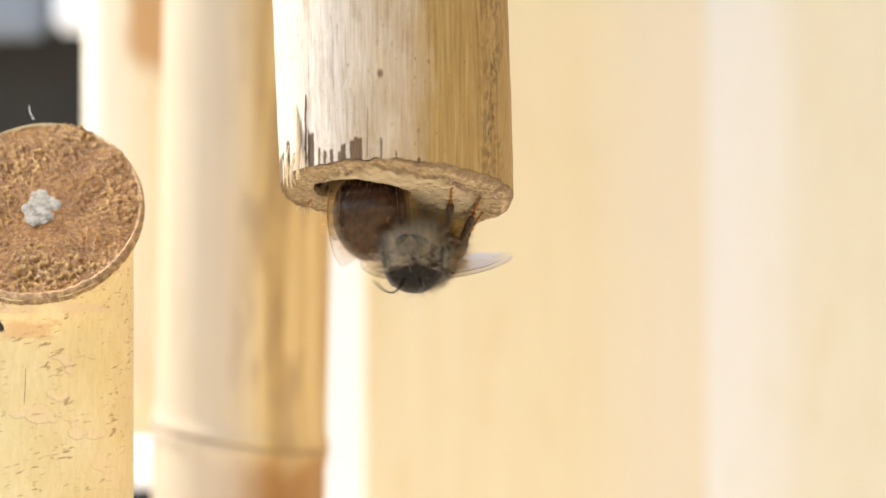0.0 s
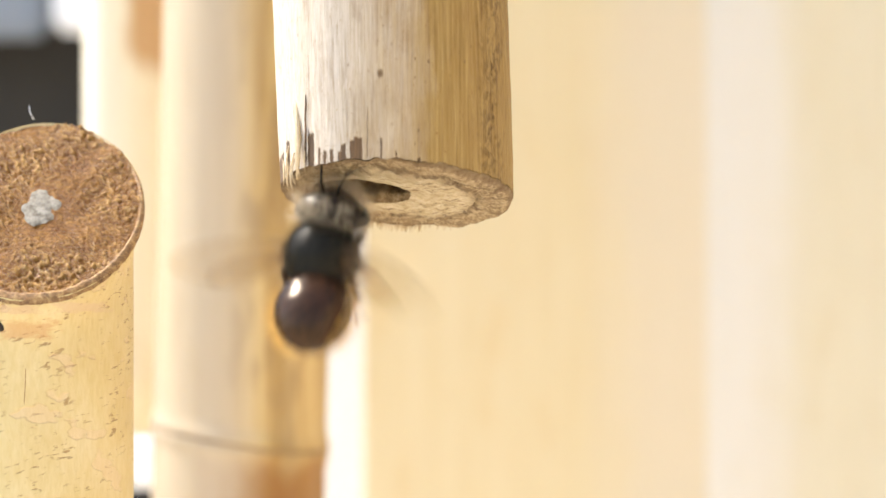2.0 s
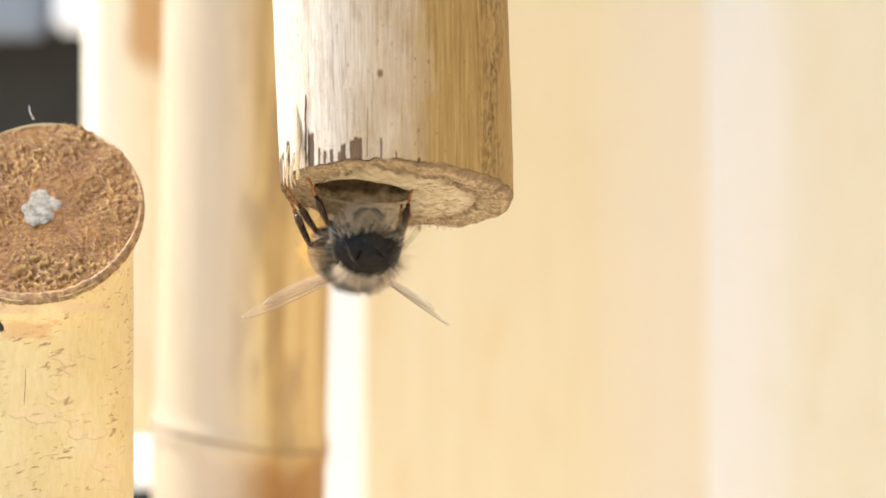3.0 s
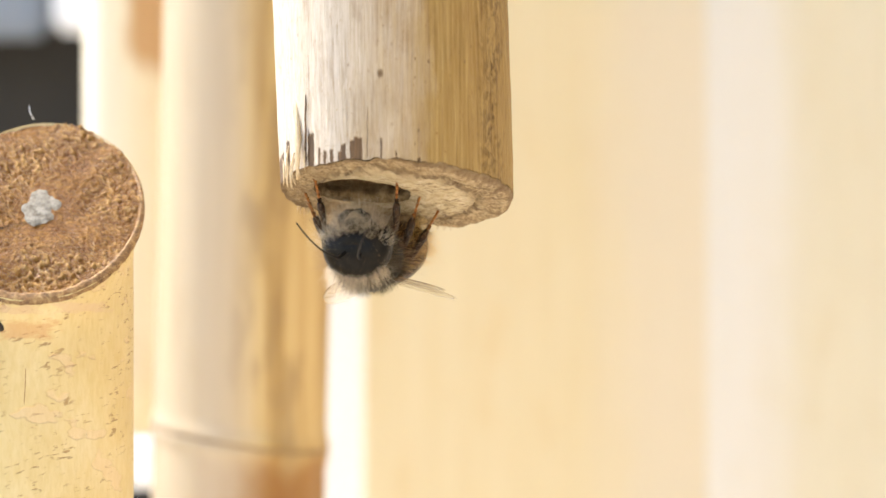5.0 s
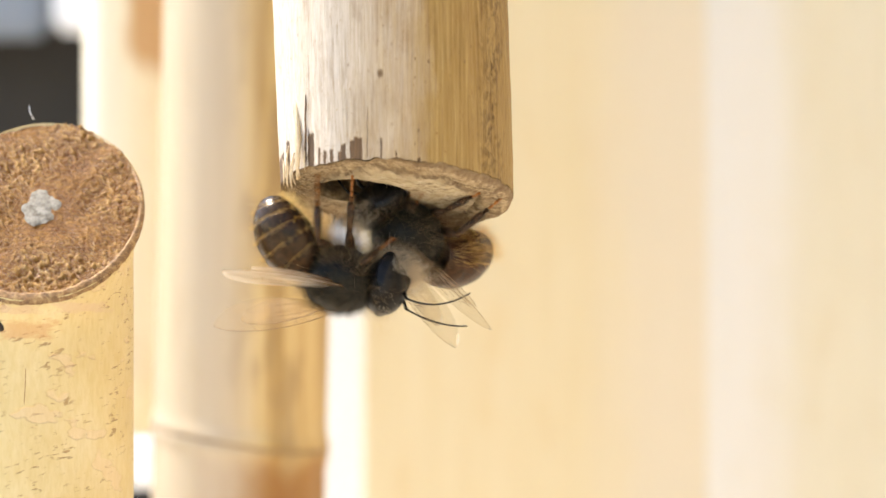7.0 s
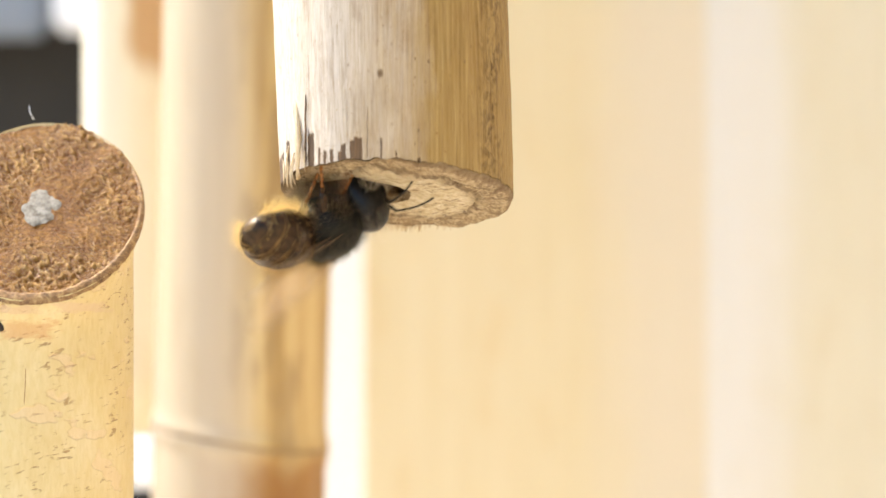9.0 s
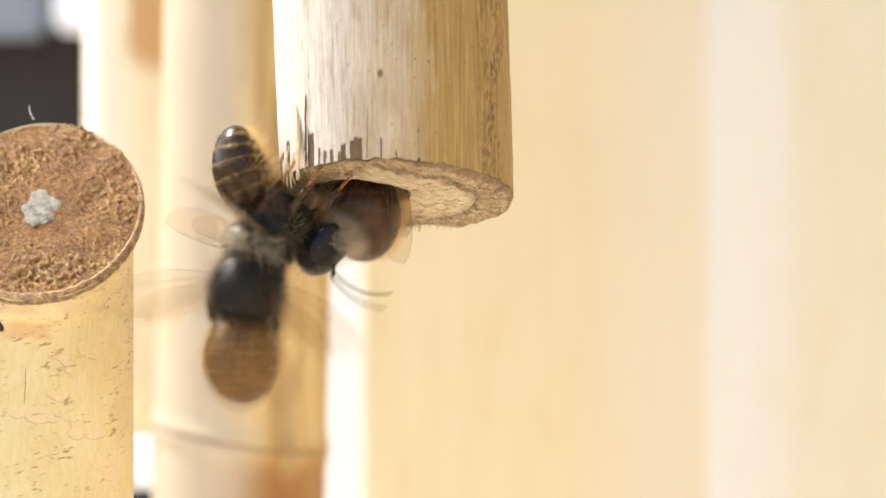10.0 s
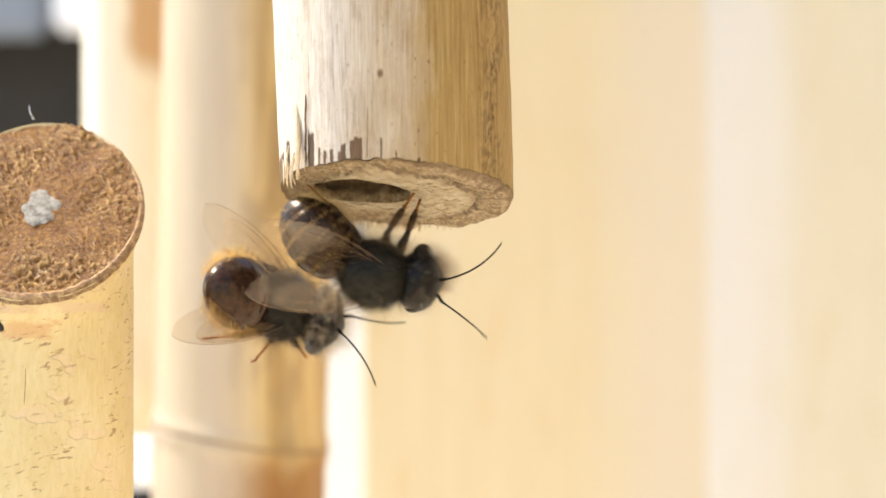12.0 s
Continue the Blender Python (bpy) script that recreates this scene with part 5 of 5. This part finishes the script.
    to(a, 5.9, (836, 462, 0), (839, 458, 1), (840, 430, -1), DOWN, OPEN)
    to(a, 6.0, (790, 470, 0), (734, 428), (878, 452, -1), (0.1, -1, 0.35), HALF)
    to(a, 6.1, (752, 448, 0), (694, 412), (851, 462, -1), (0, -1, 0.3), FOLD)
    to(a, 6.2, (760, 455, 0), (700, 425), (866, 455, -1), (0, -1, 0.3), FOLD)
    to(a, 6.3, (752, 455, 0), (698, 420), (864, 458, -1), (0, -1, 0.3), FOLD)
    to(a, 6.4, (755, 448, 0), (698, 412), (868, 462, -1), (0, -1, 0.3), FOLD)
    to(a, 6.5, (722, 432, 0), (672, 380), (831, 470, -1), (0, -1, 0.3), FOLD)
    to(a, 6.6, (745, 440, 0), (695, 395), (861, 462, -1), (0, -1, 0.3), FOLD)
    to(a, 6.7, (742, 440, 0), (692, 395), (856, 462, -1), (0, -1, 0.3), FOLD)
    to(a, 6.8, (735, 432, 1), (688, 388), (846, 462, -1), (0, -1, 0.3), FOLD)
    to(a, 6.9, (735, 430, 1), (688, 382), (834, 465, -1), (0, -1, 0.3), FOLD)
    to(a, 7.0, (722, 420, 1), (678, 368), (821, 450, -1), (0, -1, 0.3), FOLD)
    to(a, 7.1, (715, 412, 1), (672, 360), (811, 452, -1), (0, -1, 0.3), FOLD)
    to(a, 7.2, (700, 395, 1), (662, 335), (781, 440, -1), (-0.4, -0.9, 0.3), FOLD)
    to(a, 7.5, (660, 335, 0), (648, 262), (690, 445), (-0.9, -0.3, 0.4), FOLD)
    to(a, 7.9, (648, 215, 0), (643, 140), (650, 335), (-0.8, 0, 0.6), FOLD)
    to(a, 8.5, (643, 40, 0), (639, -35), (646, 160), (-0.5, 0, 0.9), FOLD)
    to(a, 9.5, (643, 50, 0), (639, -25), (646, 170), CAMW, FOLD)
    to(a, 9.7, (645, 130, 0), (641, 55), (650, 250), CAMW, FOLD)
    to(a, 9.8, (648, 212, 0), (644, 138), (655, 335), CAMW, FOLD)
    to(a, 9.9, (648, 245, 0), (645, 170), (654, 368), CAMW, FOLD)
    to(a, 10.0, (645, 262, 0), (645, 188), (644, 385), CAMW, FOLD)
    to(a, 10.1, (648, 285, 0), (646, 210), (652, 408), CAMW, FOLD)
    to(a, 10.2, (648, 300, 0), (646, 225), (655, 424), CAMW, FOLD)
    to(a, 10.3, (652, 305, 0), (650, 230), (660, 428), CAMW, FOLD)
    to(a, 10.4, (650, 345, 0), (640, 272), (685, 462), CAMW, FOLD)
    to(a, 10.5, (650, 372, 0), (645, 298), (634, 476, -1), CAMW, HALF)
    to(a, 10.6, (690, 430, 1), (660, 385), (720, 505), (0.3, -0.3, 1), OPEN)
    to(a, 10.7, (650, 450, 4), (590, 440), (750, 455), (-0.2, -0.9, -0.2), OPEN)
    to(a, 10.8, (450, 500, 5), (395, 465), (540, 560), (-0.7, -0.7, 0), OPEN, False)
    to(a, 10.9, (430, 525, 5), (385, 478), (510, 590), (-0.7, -0.7, 0), (80, 3), False)
    to(a, 11.0, (366, 545, 5), (318, 496), (452, 600, 0.5), (-0.7, -0.7, 0.1), (80, 3), False)
    to(a, 11.1, (400, 560, 5), (352, 515), (490, 605), (-0.7, -0.7, 0.1), (80, 3), False)
    to(a, 11.2, (385, 560, 5), (350, 498), (480, 622), (-0.7, -0.7, 0.1), (80, 3), False)
    to(a, 11.3, (420, 510, 5), (470, 470, -1), (415, 600), (-0.9, 0, 0.5), "fly", False)
    to(a, 11.4, (455, 490, 5), (520, 500, -1), (400, 500, 1), (0.15, 0.3, 1), (60, 8, -10), "spread")
    to(a, 11.5, (478, 540, 5), (560, 556, -1), (415, 553, 1), (0.15, 0.3, 1), (60, 8, -10), "spread")
    to(a, 11.6, (478, 536, 5), (562, 552, -1), (414, 548, 1), (0.15, 0.3, 1), (60, 8, -10), "spread")
    to(a, 11.7, (474, 522, 5), (562, 545, -1), (408, 522, 1), (0.15, 0.3, 1), (60, 8, -10), "spread")
    to(a, 11.8, (480, 528, 5), (568, 550, -1), (406, 512, 1), (0.15, 0.3, 1), (60, 8, -10), "spread")
    to(a, 11.9, (488, 534, 5), (574, 556, -1), (406, 512, 1), (0.15, 0.3, 1), (60, 8, -10), "spread")
    to(a, 12.0, (498, 542, 5), (584, 566, -1), (412, 512, 1), (0.15, 0.3, 1), (60, 8, -10), "spread")

    # second bee: hangs by the far rim, drops away, comes back on the wing and keeps to the left rim
    b = second
    to(b, 0.0, (745, 455, 1), (736, 478, 1), (775, 425, -1), DOWN, (58, 4))
    to(b, 0.1, (740, 455, 1), (728, 476, 1), (775, 425, -1), DOWN, (58, 8))
    to(b, 0.2, (755, 470, 1), (745, 495, 1), (790, 435, -1), DOWN, HALF)
    to(b, 0.3, (790, 470, 1), (788, 500, 1), (800, 430, -1), DOWN, HALF)
    to(b, 0.4, (800, 460, 1), (806, 490, 1), (800, 425, -1), DOWN, HALF)
    to(b, 0.5, (825, 475, 1), (840, 515, 1), (815, 435, -1), DOWN, HALF)
    to(b, 0.6, (880, 460, 1), (918, 475, 1), (835, 450, -1), DOWN, HALF)
    to(b, 0.7, (868, 465, 1), (880, 476, 1), (830, 460, -1), DOWN, HALF)
    to(b, 0.8, (888, 475, 1), (910, 495, 1), (840, 460, -1), DOWN, HALF)
    to(b, 0.9, (890, 470, 1), (910, 492, 1), (850, 440, -1), DOWN, OPEN)
    to(b, 1.0, (915, 480, 1), (966, 512, 0), (840, 438, -1), (0.2, -1, 0.1), OPEN)
    to(b, 1.1, (890, 470, 1), (910, 490, 1), (860, 430, -1), DOWN, OPEN)
    to(b, 1.2, (885, 480, 1), (885, 505, 1), (885, 430, -1), DOWN, OPEN)
    to(b, 1.3, (870, 490, 1), (862, 512, 1), (890, 440, -1), DOWN, OPEN)
    to(b, 1.4, (825, 500, 1), (775, 485, 1), (915, 500, -1), (-0.1, -1, 0.2), OPEN)
    to(b, 1.5, (775, 510, 0), (722, 480, 0), (842, 505, -1), (-0.2, -1, 0.2), OPEN)
    to(b, 1.6, (895, 800, -2), (890, 880), (900, 670), (0, 0, 1), "fly", False)
    to(b, 1.7, (890, 1250, -2), (880, 1320), (900, 1120), (0, 0, 1), "fly", False)
    to(b, 2.5, (100, 1400, -2), (30, 1400), (220, 1400), (0, 1, 0.3), HALF, False)
    to(b, 4.5, (-300, 900, -3), (-260, 840), (-380, 990), (0, 0.3, 1), "fly", False)
    to(b, 4.9, (-260, 540, -3), (-210, 490), (-340, 640), (0, 0.3, 1), "fly", False)
    to(b, 5.0, (-175, 500, -3), (-115, 450), (-235, 610), (0, 0.1, 1), "fly", False)
    to(b, 5.1, (85, 440, -3), (138, 395), (38, 552), CAMW, "fly", False)
    to(b, 5.2, (145, 460, -3), (208, 425), (45, 535), CAMW, "fly", False)
    to(b, 5.3, (198, 445, -3), (268, 420), (75, 492), CAMW, "fly", False)
    to(b, 5.4, (298, 452, -3), (368, 442), (165, 485), CAMW, "fly", False)
    to(b, 5.5, (372, 455, -2), (436, 418), (262, 520), CAMW, (40, 20), "spread")
    to(b, 5.6, (398, 440, -2), (462, 402), (285, 500), CAMW, (30, 5), "spread")
    to(b, 5.7, (390, 448, -2), (460, 420), (275, 502), CAMW, (30, 5), "spread")
    to(b, 5.8, (388, 440, -2), (458, 418), (265, 498), CAMW, (35, 5), "spread")
    to(b, 5.9, (398, 442, -2), (466, 416), (272, 496), CAMW, (40, 5), "spread")
    to(b, 6.0, (390, 434, -2), (464, 400), (258, 504), CAMW, (45, 8), "spread")
    to(b, 6.1, (396, 440, -2), (466, 415), (275, 500), (0, -0.4, 0.9), (45, 12), "spread")
    to(b, 6.2, (390, 455, -2), (462, 445), (270, 495), (0, -0.8, 0.6), "fly")
    to(b, 6.3, (395, 455, -2), (468, 440), (272, 500), (0, -0.9, 0.4), (50, 15))
    to(b, 6.4, (440, 435, -2), (512, 422), (318, 470), (0, -1, 0.2), (60, 15))
    to(b, 6.5, (528, 426, -2), (594, 400), (394, 486), (0, -1, 0.2), (50, 45, -40))
    to(b, 6.6, (510, 432, -2), (565, 425, 1), (430, 400, -1), (0, -1, 0.2), "fly")
    to(b, 6.7, (560, 440, -2), (622, 448, 1), (465, 372, 0), (-0.1, -1, 0.4), "fly")
    to(b, 6.8, (590, 465, -2), (655, 470), (478, 385), (0, -0.8, 0.6), (68, 20))
    to(b, 6.9, (600, 470, -2), (665, 478), (485, 388), (0, -0.8, 0.6), (68, 20))
    to(b, 7.0, (602, 494, -2), (666, 504), (474, 388), (0, -0.85, 0.55), (68, 20))
    to(b, 7.1, (620, 482, -2), (685, 478), (508, 405), (0, -0.85, 0.55), (68, 20))
    to(b, 7.2, (612, 466, -2), (675, 448), (495, 412), (0, -0.9, 0.4), (68, 20))
    to(b, 7.6, (612, 440, -2), (672, 405), (500, 412), (0.1, -1, 0.3), HALF)
    to(b, 8.2, (614, 400, -2), (675, 362), (515, 414), (0.2, -1, 0.2), FOLD)
    to(b, 8.8, (618, 392, -2), (676, 355), (528, 426, 1), (0.2, -0.9, 0.5), (58, 30, -30))
    to(b, 8.9, (612, 394, -2), (670, 357), (512, 428, 1), (0.2, -0.9, 0.5), (58, 30, -30))
    to(b, 9.0, (578, 402, -2), (640, 370), (482, 420, 1), (0.2, -1, 0.4), (66, 18, -20))
    to(b, 9.1, (574, 398, -2), (642, 376), (470, 404, 1), (0.1, -1, 0.3), FOLD)
    to(b, 9.2, (562, 395, -2), (632, 392), (450, 372, 1), (0, -1, 0.15), FOLD)
    to(b, 9.3, (556, 402, -2), (626, 402), (447, 364, 1), (0, -1, 0.15), FOLD)
    to(b, 9.4, (545, 408, -2), (616, 404), (440, 362, 1), (0, -1, 0.15), FOLD)
    to(b, 9.5, (540, 410, -2), (610, 405), (440, 358, 1), (0, -1, 0.15), FOLD)
    to(b, 9.6, (535, 410, -2), (606, 415), (433, 350, 1), (0, -1, 0.15), FOLD)
    to(b, 9.7, (530, 412, -2), (598, 416), (435, 352, 1), (0, -1, 0.15), FOLD)
    to(b, 9.8, (515, 408, -2), (584, 416), (432, 322, 1), (0, -1, 0.2), FOLD)
    to(b, 9.9, (508, 402, -2), (575, 420), (425, 298), (-0.1, -1, 0.2), HALF)
    to(b, 10.0, (498, 400, -2), (558, 436), (432, 300), (-0.2, -1, 0.3), HALF)
    to(b, 10.1, (492, 410, -2), (550, 456), (438, 302), (-0.3, -0.9, 0.4), HALF)
    to(b, 10.2, (470, 412, -2), (520, 462), (434, 300), (-0.6, -0.7, 0.4), HALF)
    to(b, 10.3, (474, 426, -2), (530, 475), (434, 312), (-0.6, -0.7, 0.4), HALF)
    to(b, 10.4, (484, 430, -2), (540, 480), (440, 316), (-0.6, -0.7, 0.4), HALF)
    to(b, 10.5, (480, 438, -2), (528, 490), (440, 320), (-0.6, -0.7, 0.4), HALF)
    to(b, 10.6, (530, 405, -2), (588, 435), (446, 318), (-0.5, -0.7, 0.6), HALF)
    to(b, 10.7, (535, 440, -2), (590, 478), (455, 345), (-0.5, -0.7, 0.6), FOLD)
    to(b, 10.8, (572, 462, -2), (630, 495), (475, 385), (-0.4, -0.7, 0.6), FOLD)
    to(b, 10.9, (580, 458, -2), (642, 488), (478, 385), (-0.3, -0.7, 0.6), FOLD)
    to(b, 11.0, (585, 455, -2), (652, 478), (475, 388), (-0.2, -0.8, 0.5), FOLD)
    to(b, 11.1, (602, 445, -2), (670, 468), (492, 392), (-0.2, -0.8, 0.4), FOLD)
    to(b, 11.2, (608, 450, -2), (676, 468), (502, 402), (-0.2, -0.8, 0.4), FOLD)
    to(b, 11.3, (612, 458, -2), (680, 474), (506, 406), (-0.1, -0.8, 0.4), FOLD)
    to(b, 11.4, (620, 475, -2), (692, 475), (512, 412), (0, -0.8, 0.5), FOLD)
    to(b, 11.5, (632, 474, -2), (704, 482), (520, 402), (0, -0.8, 0.5), FOLD)
    to(b, 11.6, (632, 475, -2), (702, 490), (522, 400), (0, -0.7, 0.7), FOLD)
    to(b, 11.7, (634, 478, -2), (704, 490), (524, 402), (-0.1, -0.6, 0.8), FOLD)
    to(b, 11.8, (636, 485, -2), (708, 495), (528, 405), (-0.1, -0.4, 0.9), FOLD)
    to(b, 11.9, (645, 480, -2), (716, 490), (535, 402), (-0.1, -0.4, 0.9), FOLD)
    to(b, 12.0, (662, 484, -2), (732, 494), (540, 402), (-0.1, -0.4, 0.9), FOLD)

    # third bee: comes and goes on the wing
    c = third
    to(c, 0.0, (330, 1150, -2), (370, 1090), (260, 1260), (-0.3, 0, 1), "fly", False)
    to(c, 0.1, (350, 980, -2), (390, 920), (280, 1080), (-0.3, 0, 1), "fly", False)
    to(c, 0.2, (405, 830, -2), (450, 770), (335, 930), (-0.3, 0, 1), "fly", False)
    to(c, 0.3, (564, 677, -2), (596, 612), (510, 795), (-0.3, 0, 1), "fly", False)
    to(c, 0.4, (470, 755, -2), (520, 705), (385, 850), (-0.3, 0, 1), "fly", False)
    to(c, 0.5, (613, 620, -2), (630, 550), (562, 732), (-0.7, 0.1, 0.7), "fly", False)
    to(c, 0.6, (592, 585, -2), (578, 512), (625, 705), (-0.8, 0, 0.6), "fly", False)
    to(c, 0.7, (450, 588, -2), (468, 518), (440, 710), (-0.6, 0, 0.8), "fly", False)
    to(c, 0.8, (330, 960, -2), (370, 900), (260, 1060), (-0.6, 0, 0.8), "fly", False)
    to(c, 0.9, (435, 765, -2), (490, 715), (345, 850), (-0.3, 0, 1), "fly", False)
    to(c, 1.0, (628, 565, -2), (650, 495), (640, 705), (-0.4, 0, 1), "fly", False)
    to(c, 1.1, (665, 570, -2), (648, 500), (682, 690), (-0.2, 0, 1), "fly", False)
    to(c, 1.2, (668, 575, -2), (672, 503), (695, 692), (-0.4, 0, 0.9), "fly", False)
    to(c, 1.3, (627, 722, -2), (616, 650), (640, 845), (0, 0, 1), "fly", False)
    to(c, 1.4, (415, 745, -2), (455, 690), (350, 845), (0, 0, 1), "fly", False)
    to(c, 1.5, (60, 1120, -2), (110, 1070), (-20, 1210), (0, 0, 1), "fly", False)
    to(c, 1.6, (-150, 1150, -2), (-200, 1200), (-60, 1070), (0, 0, 1), "fly", False)
    to(c, 2.5, (-250, 1050, -2), (-200, 1000), (-330, 1130), (0, 0, 1), "fly", False)
    to(c, 2.7, (105, 800, -2), (165, 760), (0, 860), (-0.2, 0.2, 1), "fly", False)
    to(c, 2.8, (588, 690, -2), (565, 625), (620, 800), (-0.9, 0.2, 0.4), "fly", False)
    to(c, 2.9, (330, 900, -2), (390, 860), (230, 970), (-0.5, 0.2, 0.8), "fly", False)
    to(c, 3.0, (60, 1080, -2), (0, 1120), (170, 1030), (0, 0.2, 1), "fly", False)
    to(c, 3.6, (-400, 1150, -2), (-460, 1170), (-290, 1110), (0, 0.2, 1), HALF, False)
    to(c, 6.4, (-700, 1250, -6), (-645, 1210), (-790, 1310), (0, 0, 1), "fly", False)
    to(c, 6.467, (-330, 1010, -6), (-275, 970), (-420, 1070), (0, 0, 1), "fly", False)
    to(c, 6.5, (130, 735, -6), (185, 695), (40, 795), (0, 0, 1), "fly", False)
    to(c, 6.533, (430, 570, -6), (490, 550), (330, 605), (0, 0, 1), "fly", False)
    to(c, 6.567, (530, 740, -6), (590, 760), (430, 710), (0, 0, 1), "fly", False)
    to(c, 6.6, (550, 1160, -6), (590, 1215), (485, 1065), (0, 0, 1), "fly", False)
    to(c, 6.8, (300, 1300, -6), (290, 1370), (320, 1180), (0, 0, 1), HALF, False)
    to(c, 9.5, (-300, 850, -2), (-240, 820), (-400, 910), (0, 0, 1), "fly", False)
    to(c, 9.7, (-60, 740, -2), (0, 700), (-160, 800), (0, 0, 1), "fly", False)
    to(c, 9.8, (125, 680, -2), (175, 630), (45, 770), (0, 0, 1), "fly", False)
    to(c, 9.9, (240, 585, -2), (285, 530), (155, 690), (0, 0, 1), "fly", False)
    to(c, 10.0, (440, 508, -3), (454, 436), (434, 638), (-0.1, 0, 1), "fly", False)
    to(c, 10.1, (350, 980, -3), (400, 930), (270, 1070), (-0.2, 0, 1), "fly", False)
    to(c, 10.4, (440, 1150, -3), (470, 1090), (390, 1260), (-0.2, 0, 1), "fly", False)
    to(c, 10.5, (530, 1010, -3), (540, 940), (510, 1130), (-0.3, 0, 1), "fly", False)
    to(c, 10.6, (590, 615, -3), (560, 548), (640, 725), (-0.5, 0, 0.9), "fly", False)
    to(c, 10.7, (520, 615, -3), (530, 543), (525, 735), (-0.4, 0, 0.9), "fly", False)
    to(c, 10.8, (645, 615, 0), (680, 552), (585, 705), (0.7, -0.3, 0.4), (80, 3), False)
    to(c, 10.9, (722, 548, 1), (738, 478), (636, 632), (0.8, -0.3, 0.4), (80, 3), False)
    to(c, 11.0, (738, 550, 1), (752, 480), (652, 630), (0.9, -0.3, 0.3), (80, 3), False)
    to(c, 11.1, (725, 552, 1), (735, 480), (650, 640), (0.9, -0.3, 0.3), (80, 3), False)
    to(c, 11.2, (705, 512, 0), (716, 440), (668, 620), (0.8, -0.2, 0.5), (80, 3), False)
    to(c, 11.3, (740, 420, -7), (730, 350), (712, 535), (0.5, 0, 0.9), "fly", False)
    to(c, 11.4, (812, 600, 0), (822, 530), (730, 690), (0.9, -0.3, 0.3), (80, 3), False)
    to(c, 11.5, (815, 590, 0), (822, 520), (742, 690), (0.9, -0.3, 0.3), (80, 3), False)
    to(c, 11.6, (646, 640, -2), (648, 565), (642, 760), (0, 0, 1), "fly", False)
    to(c, 11.7, (380, 520, -2), (440, 490), (300, 590), (0, 0.2, 1), "fly", False)
    to(c, 11.8, (-80, 560, -2), (-140, 540), (30, 600), (0, 0.4, 1), "fly", False)
    to(c, 12.0, (-500, 650, -2), (-560, 640), (-390, 680), (0, 0.4, 1), "fly", False)

    play(BEES[0], first, 21)
    play(BEES[1], second, 22)
    play(BEES[2], third, 23)


BEES = [
    build_bee("mason_bee", "dark mason bee with rusty orange hair fringing its glossy abdomen", HAIR_GREY, False, 11, 1.04),
    build_bee("mason_bee", "black mason bee with white face and gold-banded brown abdomen", HAIR_GREY, True, 12, 0.92),
    build_bee("mason_bee", "dark flying mason bee with a furry golden abdomen", HAIR_GREY, True, 13, 1.04),
]
motions()
